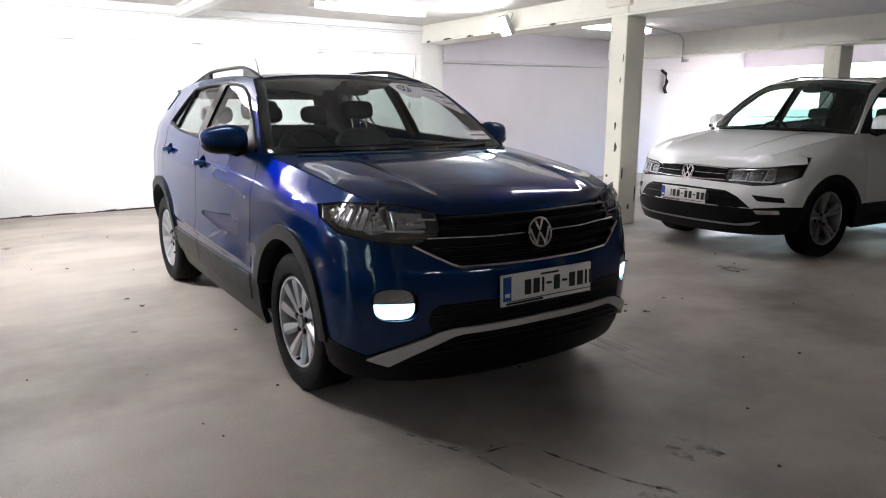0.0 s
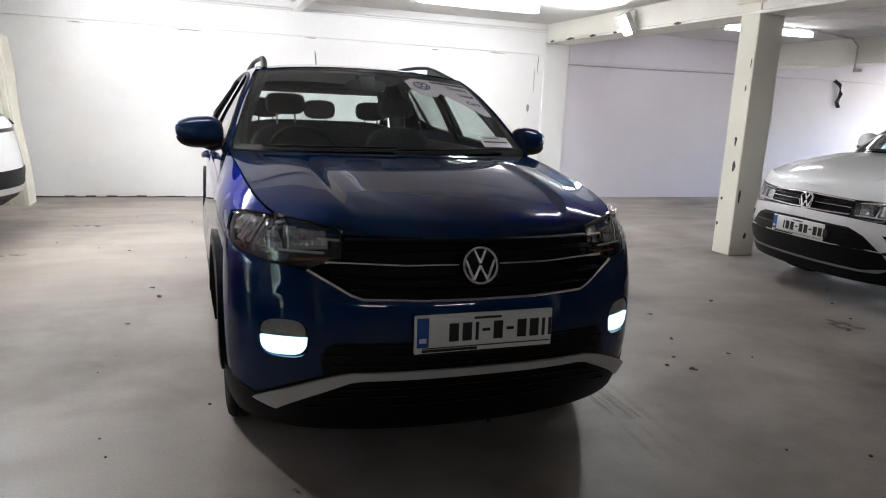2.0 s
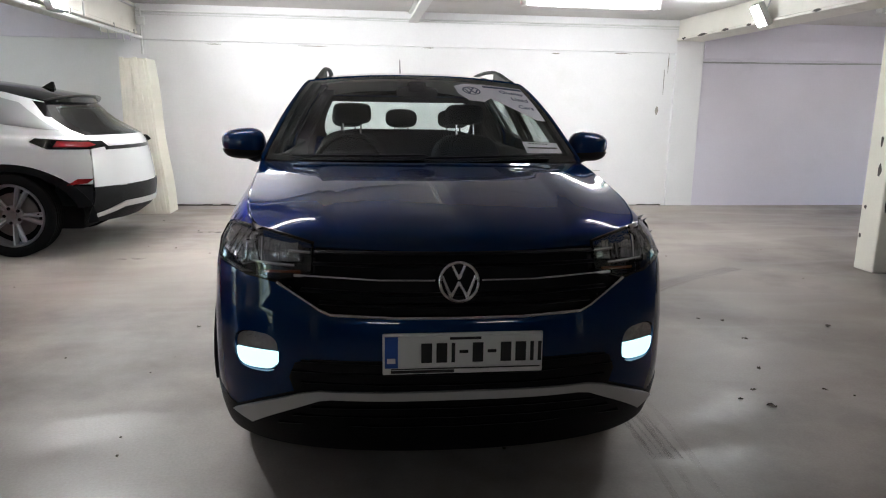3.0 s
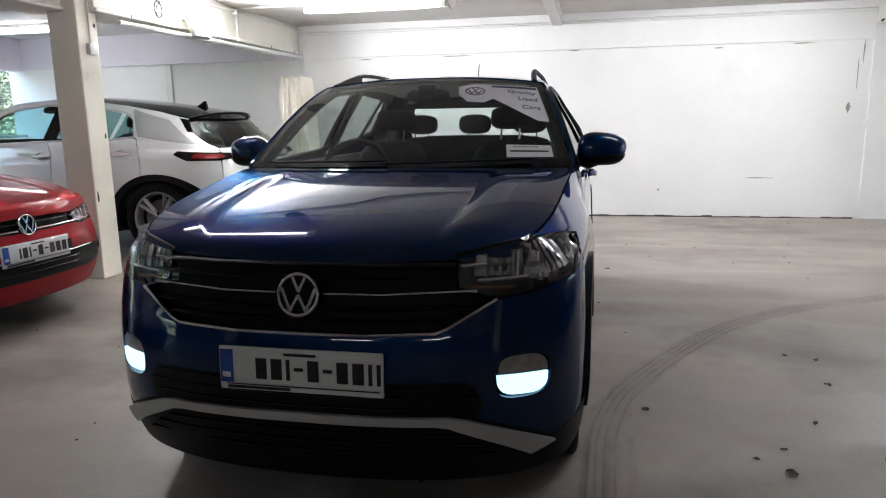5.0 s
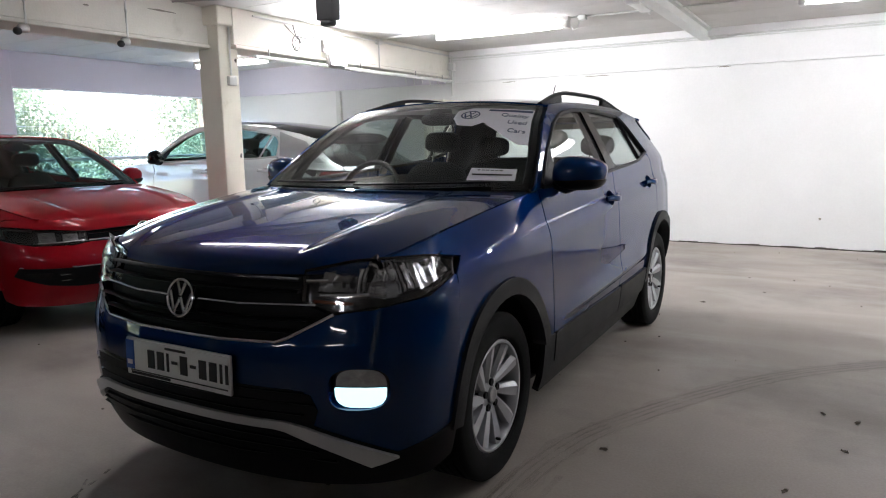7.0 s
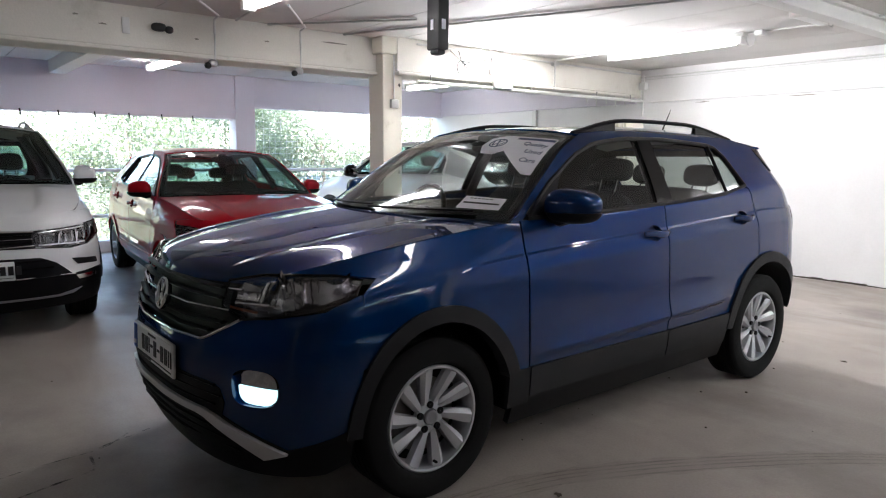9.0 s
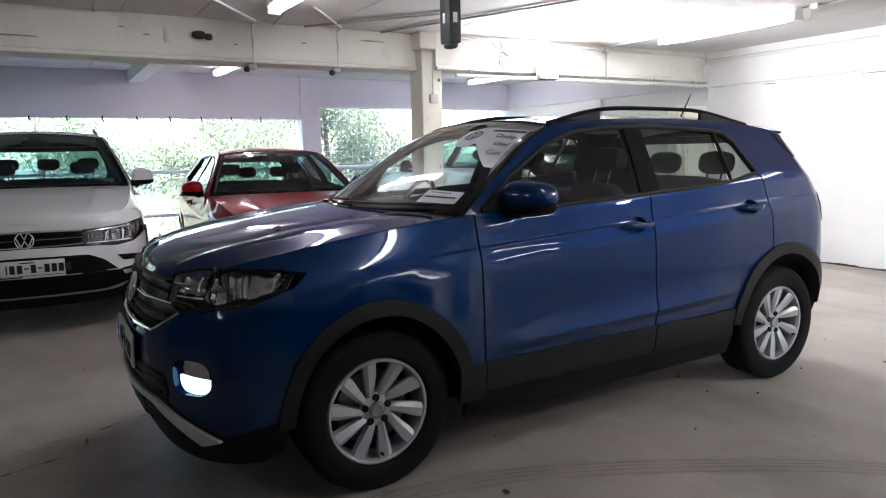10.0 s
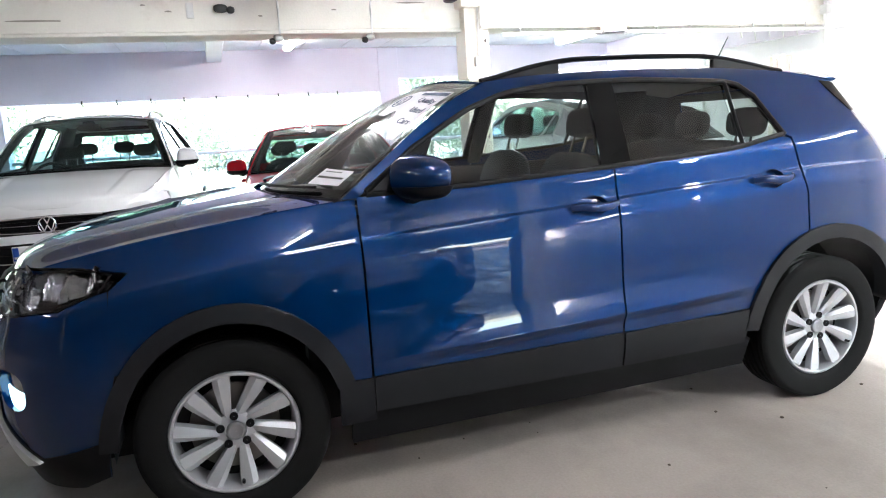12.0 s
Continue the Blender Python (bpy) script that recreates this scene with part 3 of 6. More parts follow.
plan_of = curve((-0.33, 0.862), (0, 0.876), (0.6, 0.872), (1.4, 0.876), (2.2, 0.868), (2.6, 0.86), (2.75, 0.85))
fender_top = curve((-0.8, 0.9), (-0.62, 0.947), (-0.45, 0.985), (-0.25, 1.02), (0, 1.05), (0.25, 1.074), (0.48, 1.09), (0.7, 1.1))
hood_edge = curve((-0.8, 0.5), (-0.62, 0.63), (-0.45, 0.695), (-0.25, 0.725), (0, 0.742), (0.25, 0.757), (0.48, 0.77), (0.7, 0.78))
roof_edge = curve((1.0, 1.472), (1.3, 1.498), (1.7, 1.508), (2.1, 1.503), (2.45, 1.48), (2.75, 1.435))


def clamp(v, a=0.0, b=1.0):
    return max(a, min(b, v))


def ramp01(v):
    v = clamp(v)
    return v * v * (3 - 2 * v)


def side_in(y, z):
    """How far the flank lies inside the widest plan line, with its two pressed creases."""
    lean = 0.055 * (clamp(y, 0.2, 2.5) - 0.5) * (1 - ramp01((z - 1.15) / 0.25))
    q = z - lean
    ins = inset_of(q)
    on = ramp01((y - 0.12) / 0.28)
    band = ramp01((q - 0.862) / 0.082) * 0.011 + ramp01((q - 0.944) / 0.014) * 0.007 - ramp01((q - 0.955) / 0.13) * 0.018
    ins += on * band
    q = z - 0.041 * (clamp(y, 0.2, 2.5) - 0.5)
    up = (1 - clamp((q - 0.517) / 0.13)) ** 2 if q > 0.517 else 1 - ramp01((0.517 - q) / 0.045)
    ins -= 0.02 * up * ramp01((y - 0.42) / 0.5) * (1 - ramp01((y - 1.9) / 0.35))
    return ins


CREASES = [lambda y, q=q: q + 0.055 * (clamp(y, 0.2, 2.5) - 0.5) for q in (0.862, 0.9, 0.942, 0.951, 0.96, 1.0)]
CREASES += [lambda y, q=q: q + 0.041 * (clamp(y, 0.2, 2.5) - 0.5) for q in (0.472, 0.495, 0.514, 0.52, 0.55)]


def ellipse_cut(q):
    return max(0.0, 1 - clamp(q, 0, 0.9999) ** N_ELL) ** (1 / N_ELL)


def flank(y, z):
    """Half width of the body at (y, z)."""
    w = plan_of(clamp(y, -0.33, 2.72)) - side_in(y, z)
    if y < -0.33:
        w *= ellipse_cut((-0.33 - y) / (0.56 - front_back(z)))
    if y > 2.72:
        w *= ellipse_cut((y - 2.72) / (0.5 - rear_back(z)))
    if y < 0.5:
        zt = fender_top(y)
        t = clamp((z - zt + 0.19) / 0.19)
        w = min(w, w + (hood_edge(y) - w) * t ** 2.3) if t < 1 else min(w, hood_edge(y))
    return w


def nose(th, z):
    """A point of the front at plan angle th (radians, 0 ahead) and height z."""
    s = math.copysign(1, th)
    a = min(abs(th), math.pi / 2)
    L = 0.56 - front_back(z)
    y = -0.33 - L * max(0.0, math.cos(a)) ** (2 / N_ELL)
    w = plan_of(-0.33) - side_in(y, z)
    x = w * math.sin(a) ** (2 / N_ELL)
    zt = fender_top(y)
    t = clamp((z - zt + 0.19) / 0.19)
    lim = w * ellipse_cut((-0.33 - y) / L)
    x = min(x, lim + (hood_edge(y) - lim) * t ** 2.3) if y > -0.62 else x
    return Vector((s * x, y, z))


NOSE_SCALE = 0.85


def nose_map(a, z):
    return nose(a / NOSE_SCALE, z)


def at_x(x, z):
    w = plan_of(-0.33) - side_in(-0.7, z)
    return (math.copysign(NOSE_SCALE * math.asin(clamp((abs(x) / w) ** (N_ELL / 2))), x), z)


def at_y(y, z):
    L = 0.56 - front_back(z)
    return (NOSE_SCALE * math.acos(clamp(((-0.33 - y) / L) ** (N_ELL / 2) if y < -0.33 else 0)), z)


def out(*items):
    """Outline points of the nose: ('x' or 'y', value, height)."""
    return [at_x(v, z) if k == "x" else at_y(v, z) for k, v, z in items]


def both(half):
    """A closed outline from its half, from the middle of the top round the left side to the middle of the bottom."""
    return half + [(-a, z) for a, z in reversed(half) if abs(a) > 1e-6]


def arc(cy, a, b, t0, t1, n=18, cz=0.325):
    """Points of a wheel arch, angles in degrees from the rear over the top to the front."""
    return [(cy + a * math.cos(radians(t0 + (t1 - t0) * i / n)), cz + b * math.sin(radians(t0 + (t1 - t0) * i / n))) for i in range(n + 1)]


ws_y = curve((0, 0.20), (0.35, 0.50), (0.7, 0.79), (1, 0.985))
ws_z = curve((0, 1.09), (0.35, 1.272), (0.7, 1.432), (1, 1.508))
we_y = curve((0, 0.43), (0.35, 0.63), (0.7, 0.85), (1, 1.03))
we_z = curve((0, 1.088), (0.35, 1.235), (0.7, 1.388), (1, 1.473))


def windscreen_at(u, v):
    ey, ez = we_y(v), we_z(v)
    k = 1 - u * u
    return Vector((u * (flank(ey, ez) - 0.012), ey + (ws_y(v) - ey) * k, ez + (ws_z(v) - ez) * k))


hood_mid_y = curve((0, -0.80), (0.06, -0.77), (0.5, -0.3), (1, 0.185))
hood_mid_z = curve((0, 0.905), (0.03, 0.932), (0.1, 0.966), (0.3, 1.018), (0.6, 1.066), (1, 1.104))
hood_side_y = curve((0, -0.625), (0.06, -0.60), (0.5, -0.12), (1, 0.405))


def hood_at(u, v):
    ey = hood_side_y(v)
    k = 1 - abs(u) ** 2.2
    ridge = 0.012 * (ramp01((abs(u) - 0.57) / 0.09) - ramp01((abs(u) - 0.70) / 0.28)) * ramp01(v / 0.2) * (1 - 0.85 * ramp01((v - 0.72) / 0.26))
    z = fender_top(ey) - 0.03 * (1 - ramp01(v / 0.05))
    return Vector((u * (hood_edge(ey) - 0.004), ey + (hood_mid_y(v) - ey) * (1 - u * u), z + (hood_mid_z(v) - z) * k + ridge))


roof_mid_z = curve((0, 1.51), (0.2, 1.537), (0.5, 1.55), (0.8, 1.538), (1, 1.50))


def roof_at(u, v):
    ey = 1.035 + (2.73 - 1.035) * v
    ez = roof_edge(ey)
    my = 0.99 + (2.84 - 0.99) * v
    return Vector((u * (flank(ey, ez) - 0.006), ey + (my - ey) * (1 - u * u), ez + (roof_mid_z(v) - ez) * (1 - abs(u) ** 2.6)))


tail_y = curve((0, 2.735), (0.25, 2.80), (0.42, 2.90), (0.5, 2.97), (0.6, 3.0), (0.85, 3.01), (1, 3.01), (1.2, 2.98), (1.35, 2.93))
tail_z = curve((0, 1.43), (0.25, 1.28), (0.42, 1.16), (0.5, 1.105), (0.6, 1.03), (0.7, 0.92), (1, 0.55), (1.2, 0.36), (1.35, 0.25))
tailm_y = curve((0, 2.85), (0.25, 2.95), (0.5, 3.10), (0.7, 3.15), (1, 3.19), (1.2, 3.17), (1.35, 3.08))


def tail_at(u, v):
    ey, ez = tail_y(v), tail_z(v)
    return Vector((u * flank(ey, ez), ey + (tailm_y(v) - ey) * (1 - u * u), ez))


DLO_BELT = [(0.50, 1.098), (0.85, 1.10), (1.5, 1.128), (2.08, 1.16), (2.35, 1.205)]
DLO_TOP = [(2.30, 1.36), (2.25, 1.422), (2.15, 1.445), (1.7, 1.468), (1.36, 1.462), (1.12, 1.435), (0.95, 1.378), (0.72, 1.255)]


def belt(y):
    return np.interp(y, [p[0] for p in DLO_BELT], [p[1] for p in DLO_BELT])


def top_line(y):
    q = [DLO_BELT[0]] + DLO_TOP[::-1] + [DLO_BELT[-1]]
    return np.interp(y, [p[0] for p in q], [p[1] for p in q])


def strip(y0, y1, lo, hi, n=14):
    ys = [y0 + (y1 - y0) * i / n for i in range(n + 1)]
    return [(y, lo(y)) for y in ys] + [(y, hi(y)) for y in reversed(ys)]


def rect(u0, u1, v0, v1):
    return [(u0, v0), (u1, v0), (u1, v1), (u0, v1)]


def rounded(cx, cz, w, h, p=3.0, lo=-9.0, hi=9.0, n=28):
    """A rounded outline on the nose, cut off below lo and above hi."""
    pts = []
    for i in range(n):
        a = 2 * math.pi * i / n
        c, q = math.cos(a), math.sin(a)
        pts.append(("x", cx + w * math.copysign(abs(c) ** (2 / p), c), clamp(cz + h * math.copysign(abs(q) ** (2 / p), q) - 0.06 * (cx - 0.65) * c, lo, hi)))
    return tuple(pts)


def emblem(parent, m, r, name="emblem"):
    """A chrome ring with zigzag strokes on a black disc, facing -y."""
    bm = bmesh.new()
    lathe(bm, [(0.0005, 0.0), (r * 0.9, 0.0), (r * 0.9, -0.012), (0.0005, -0.012)], 32)
    disc = part(name, bm, M_BLACK, parent, "round chrome emblem")
    disc.matrix_local = m @ pose(0, 0, 0, 90)
    bm = bmesh.new()
    sweep(bm, [(r * 0.93 * math.cos(a * math.pi / 20), r * 0.93 * math.sin(a * math.pi / 20), 0.004) for a in range(40)], r * 0.19, 0.02, closed=True)
    part("ring", bm, M_CHROME, disc)
    for s in (-1, 1):
        for a, b in (((0.3, 0.78), (0.0, 0.12)), ((0.8, 0.3), (0.38, -0.75)), ((0.38, -0.75), (0.0, 0.0))):
            part("stroke", sweep(bmesh.new(), [(s * r * a[0], r * a[1], 0.005), (s * r * b[0], r * b[1], 0.005)], r * 0.2, 0.016, seg=10), M_CHROME, disc)
    return disc


def number_plate(parent, m, w, h, bars, name="number_plate"):
    """A white plate with a blue band and plain dark bars, facing -y."""
    p = part(name, block(-w / 2, w / 2, -0.004, 0.006, -h / 2, h / 2, bevel=0.003), M_PLATE, parent, "white registration plate with dark bars and a blue band")
    p.matrix_local = m
    part("frame", block(-w / 2 - 0.006, w / 2 + 0.006, 0.0, 0.012, -h / 2 - 0.022, h / 2 + 0.006, bevel=0.004), M_PLATE, p)
    part("blue_band", block(-w / 2 + 0.001, -w / 2 + 0.042, -0.0065, -0.003, -h / 2 + 0.002, h / 2 - 0.002), M_PLATEBLUE, p)
    part("band_mark", block(-w / 2 + 0.008, -w / 2 + 0.034, -0.0078, -0.006, -h / 2 + 0.018, -h / 2 + 0.034), M_STICKER, p)
    part("lower_bar", block(-w / 2 + 0.02, w / 2 - 0.004, -0.0058, -0.003, -h / 2 - 0.004, -h / 2 - 0.001), M_INK, p)
    part("maker_bar", block(-w / 2 + 0.02, -w / 2 + 0.22, -0.002, 0.001, -h / 2 - 0.017, -h / 2 - 0.008), M_INK, p)
    part("county_bar", block(-0.045, 0.055, -0.0062, -0.003, h / 2 - 0.014, h / 2 - 0.006), M_INK, p)
    x, hh = -w / 2 + 0.115, h * 0.30
    for k in bars:
        if k == "-":
            part("bar", block(x, x + 0.028, -0.0062, -0.003, -0.006, 0.004), M_INK, p)
            x += 0.042
        else:
            wide = 0.034 if k == "w" else 0.011
            part("bar", block(x, x + wide, -0.0062, -0.003, -hh - 0.004, hh - 0.004, bevel=0.0), M_INK, p)
            x += wide + 0.014
    return p


def wheel(parent, r, rim_r, width, style, alloy, hub=(0, 0, 0)):
    """A wheel whose outer face looks along +x: rim with spokes, tyre, disc, cap and bolts."""
    turn = pose(0, 0, 0, 0, 90, 0)
    bm = bmesh.new()
    h = width / 2
    lathe(bm, [(rim_r * 1.03, h * 0.86), (rim_r * 1.0, h * 0.93), (rim_r * 0.965, h * 0.92), (rim_r * 0.94, h * 0.8), (rim_r * 0.93, h * 0.2), (rim_r * 0.88, -h * 0.9), (rim_r * 1.0, -h * 0.9)], 64, turn)
    w = part("wheel", bm, alloy, parent, "alloy wheel")
    w.location = hub
    n = 10 if style == "turbine" else 5

    def blade(inner, outer, w0, w1, face):
        """One spoke as a bent blade with a ridge: from the hub at one angle to the rim at another."""
        bm = bmesh.new()
        p0, p1 = (Vector((math.cos(b) * k, math.sin(b) * k, 0)) * rim_r for b, k in ((inner, 0.22), (outer, 0.95)))
        s = (p1 - p0).normalized().cross(Vector((0, 0, 1)))
        rows = []
        for k in range(9):
            q = k / 8
            half = rim_r * (w0 + (w1 - w0) * min(1, q * 1.25))
            dep = h * (0.60 + 0.30 * q ** 0.7)
            row = []
            for x, z, reach in ((-1, -0.034, 0.0), (-1, -0.013, 0.0), (face, 0.0, 0.35), (0.92, -0.006, 0.9), (1, -0.036, 1.0)):
                row.append(bm.verts.new(turn @ (p0 + (p1 - p0) * (q * (0.965 + 0.055 * reach)) + s * half * x + Vector((0, 0, dep + z)))))
            rows.append(row)
        for p, q2 in zip(rows, rows[1:]):
            for j in range(4):
                bm.faces.new((p[j], p[j + 1], q2[j + 1], q2[j]))
        bm.faces.new(rows[-1])
        return bm

    kinds = ((0.54, 0.275, 0.062, 0.138, -0.35), (0.02, -0.335, 0.062, 0.138, -0.35)) if n == 10 else ((0.12, 0.15, 0.05, 0.075, 0.0), (-0.12, -0.15, 0.05, 0.075, 0.0))
    for spec_ in kinds:
        one = part("spoke", blade(*spec_), alloy, w)
        for i in range(1, 5):
            share(one, pose(0, 0, 0, 72 * i), w)
    bm = bmesh.new()
    lathe(bm, [(rim_r * 0.33, h * 0.45), (rim_r * 0.315, h * 0.60), (rim_r * 0.17, h * 0.66), (rim_r * 0.16, h * 0.6), (0.001, h * 0.6)], 40, turn)
    part("hub", bm, alloy, w)
    part("valve", lathe(bmesh.new(), [(0.006, 0), (0.006, 0.022), (0.001, 0.024)], 8, pose(h * 0.78, rim_r * 0.84 * math.sin(0.18), -rim_r * 0.84 * math.cos(0.18), 0, 90, 0)), M_BLACK, w)
    bm = bmesh.new()
    prof = [(rim_r * 0.98, -h * 0.88), (rim_r * 1.06, -h), (r * 0.93, -h * 1.02), (r * 0.985, -h * 0.86)]
    for k in range(5):
        z = -h * 0.72 + h * 1.44 * k / 4
        prof += [(r, z - h * 0.1), (r, z + h * 0.1), (r - 0.008, z + h * 0.12), (r - 0.008, z + h * 0.24)] if k < 4 else [(r, z - h * 0.1), (r, z + h * 0.1)]
    prof += [(r * 0.985, h * 0.88), (r * 0.955, h * 0.98), (r * 0.93, h * 1.0), (r * 0.88, h * 1.04), (rim_r * 1.12, h * 1.03), (rim_r * 1.07, h * 0.99), (rim_r * 1.03, h * 0.86)]
    lathe(bm, prof, 72, turn)
    part("tyre", bm, M_RUBBER, w, "black tyre")
    part("brake_disc", lathe(bmesh.new(), [(0.06, h * 0.15), (rim_r * 0.72, h * 0.15), (rim_r * 0.72, h * 0.02), (0.06, h * 0.02)], 40, turn), M_DISC, w)
    part("backing", lathe(bmesh.new(), [(0.002, -h * 0.1), (rim_r * 0.92, -h * 0.1)], 40, turn), M_BLACK, w)
    part("hub_cap", lathe(bmesh.new(), [(rim_r * 0.15, h * 0.62), (rim_r * 0.145, h * 0.74), (rim_r * 0.11, h * 0.76), (rim_r * 0.1, h * 0.75), (0.001, h * 0.75)], 28, turn), M_ALLOYDARK, w)
    first = None
    for i in range(5):
        m = pose(0, 0, 0, 72 * i + 46, 0, 0)
        if first is None:
            first = part("bolt", lathe(bmesh.new(), [(0.0145, 0), (0.0145, 0.008), (0.009, 0.009), (0.001, 0.006)], 12, pose(h * 0.63, 0, -rim_r * 0.245, 0, 90, 0)), M_BLACK, w)
            first.matrix_local = m
        else:
            share(first, m, w)
    return w


def seat(parent, x, y, z, name="front_seat", k=1.0):
    s = part(name, blob(bmesh.new(), (x, y, z + 0.0), (0.25, 0.27, 0.1), 4), M_CLOTH, parent)
    part("backrest", blob(bmesh.new(), (0, 0, 0), (0.235, 0.085, 0.29), 3.2, m=pose(x, y + 0.31, z + 0.27, -14)), M_CLOTH, s)
    part("headrest", blob(bmesh.new(), (0, 0, 0), (0.122, 0.05, 0.064), 3.8, m=pose(x, y + 0.44, z + 0.675, -10)), M_CLOTH, s)
    for d in (-0.055, 0.055):
        part("post", sweep(bmesh.new(), [(x + d, y + 0.39, z + 0.55), (x + d, y + 0.44, z + 0.69)], 0.012), M_CHROME, s)
    return s


def car(name, spot, spec, label, colour, roof_colour=None):
    """A parked car that faces -y, with its front axle at the origin of its pose. spec holds its sizes and front."""
    root = tagged(empty(name, spot), label, "car")
    g = spec.get
    wb, kx = g("wheelbase", 2.551), g("half", 0.88) / 0.88
    wy = curve((-0.89, -g("nose", 0.89)), (-0.4, -0.4 * (g("nose", 0.89) / 0.89 + 1) / 2), (0, 0), (1.2, 1.2 * wb / 2.551), (2.551, wb), (3.2, wb + g("tail", 0.65)))
    wz = curve(*g("heights", ((0, 0), (0.325, 0.325), (1.1, 1.1), (1.55, 1.55))))
    colour_roof = roof_colour or colour
    r, rim_r = g("wheel", 0.326), g("rim", 0.213)
    heart = (0, 1.3, 0.8)

    droop = g("droop", 0.0)

    def warp(p):
        low = droop * ramp01((p.y - 1.3) / 1.9) * ramp01((p.z - 0.8) / 0.7)
        low += g("nose_drop", 0.0) * ramp01((0.7 - p.y) / 1.1) * ramp01((p.z - 0.3) / 0.2)
        narrow = 1 - g("tumble", 0.0) * ramp01((p.z - 1.05) / 0.45)
        ahead = g("cab", 0.0) * ramp01((p.z - 0.98) / 0.14) * (1 - ramp01((p.y - 0.8) / 1.3)) * ramp01((p.y + 0.5) / 0.7)
        return Vector((p.x * kx * narrow, wy(p.y - ahead), wz(p.z) - low))

    def skin(fn):
        return lambda a, b: warp(fn(a, b))

    def side(sx):
        return lambda y, z: warp(Vector((sx * flank(y, z), y, z)))

    def put(nm, outline, fn, material, parent=root, **kw):
        return panel(nm, outline, fn, material, parent, heart=heart, **kw)

    front = skin(nose_map)
    # upper shell
    put("hood", rect(-1, 1, 0.0, 1.0), skin(hood_at), colour, step=0.036, rim=0.02)
    put("roof", rect(-1, 1, 0.0, 1.0), skin(roof_at), colour_roof, step=0.06, rim=0.012)
    put("roof_end", rect(-0.99, 0.99, 0.0, 1.0), skin(lambda u, v: roof_at(u, 1.0).lerp(tail_at(u, 0.0), v)), M_GLOSSBLACK, step=0.1, rim=0)
    put("headlining", rect(-0.97, 0.97, 0.02, 0.99), skin(lambda u, v: roof_at(u, v) - Vector((0, 0, 0.035))), M_HEADLINING, step=0.15, rim=0)
    wscr = put("windscreen", rect(-0.985, 0.985, 0.015, 0.985), skin(windscreen_at), g("glass", M_GLASS), step=0.07, rim=0.005)
    put("windscreen_border", [(-0.985, 0.015), (0.985, 0.015), (0.985, 0.985), (0.95, 0.985), (0.945, 0.075), (-0.945, 0.075), (-0.95, 0.985), (-0.985, 0.985)], skin(windscreen_at), M_GLOSSBLACK, wscr, step=0.08, rim=0, lift=-0.003)
    put("windscreen_header", rect(-0.95, 0.95, 0.955, 0.985), skin(windscreen_at), M_GLOSSBLACK, wscr, step=0.08, rim=0, lift=-0.003)
    put("cowl", rect(-0.97, 0.97, -0.05, 0.03), skin(lambda u, v: windscreen_at(u, v) - Vector((0, 0, 0.012))), M_BLACK, step=0.05, rim=0.02)
    for x0, x1, y0 in ((-0.62, -0.02, 0.33), (-0.02, 0.6, 0.33)):
        pts = [warp(windscreen_at((x0 + (x1 - x0) * i / 6) / 0.76, 0.035 + 0.02 * i / 6)) + Vector((0, -0.012, 0.014)) for i in range(7)]
        part("wiper", sweep(bmesh.new(), pts, 0.016, 0.012), M_BLACK, root)
    put("rear_window", rect(-0.86, 0.86, 0.07, 0.5), skin(tail_at), g("rear_glass", M_GLASS), step=0.08, rim=0.005)
    put("rear_window_surround", [(-0.99, 0.0), (0.99, 0.0), (0.99, 0.5), (0.86, 0.5), (0.86, 0.07), (-0.86, 0.07), (-0.86, 0.5), (-0.99, 0.5)], skin(tail_at), M_GLOSSBLACK if roof_colour else colour, step=0.08, rim=0.01)
    put("tailgate_lining", [(-0.99, 0.0), (0.99, 0.0), (0.99, 0.5), (0.86, 0.5), (0.86, 0.07), (-0.86, 0.07), (-0.86, 0.5), (-0.99, 0.5)], skin(tail_at), M_DASH, step=0.08, rim=0, lift=-0.022)
    tailgate = put("tailgate", rect(-0.985, 0.985, 0.505, g("paint_down", 0.9)), skin(tail_at), colour, step=0.08, rim=0.012)
    put("rear_bumper", rect(-0.99, 0.99, g("paint_down", 0.9) + 0.006, 1.35), skin(tail_at), M_CLAD, step=0.08, rim=0.012, lift=0.01)
    spoiler = bmesh.new()
    pts = [warp(roof_at(u / 8, 1.0)) for u in range(-8, 9)]
    sweep(spoiler, [p + Vector((0, 0.0, -0.008)) for p in pts], 0.10, 0.022, up=(0, 0, 1))
    part("spoiler", spoiler, g("spoiler", colour_roof), root)
    # flanks
    F_OUT, F_IN = (0.452, 0.476), (0.385, 0.418)
    A_OUT, A_IN = (0.432, 0.474), (0.372, 0.412)
    for sx, tag in ((1, "left"), (-1, "right")):
        s = side(sx)
        fender = [(-0.275, 0.935), (-0.34, 0.885), (-0.375, 0.62)] + arc(0, *A_OUT, 142, 17, 16) + [(0.478, 0.462), (0.478, 1.087), (0.25, 1.071), (0, 1.047), (-0.25, 1.017), (-0.45, 0.982), (-0.56, 0.957), (-0.5, 0.955), (-0.4, 0.955)]
        put("fender", fender, s, colour, step=g("door_step", 0.034) + 0.008, rows=g("creases", ())[:6])
        side_frame = [(2.433, 0.79)] + arc(2.551, *F_OUT, 103, 38, 8) + [(2.94, 0.615), (3.01, 0.615), (3.012, 0.8), (3.005, 0.905), (3.0, 1.03), (2.972, 1.105), (2.905, 1.16), (2.80, 1.28), (2.74, 1.425)]
        side_frame += [(y, roof_edge(y)) for y in (2.5, 2.2, 1.9, 1.6, 1.3, 1.05)] + [(we_y(v), we_z(v)) for v in (0.85, 0.7, 0.5, 0.3, 0.1, 0)] + [(0.49, 1.09)]
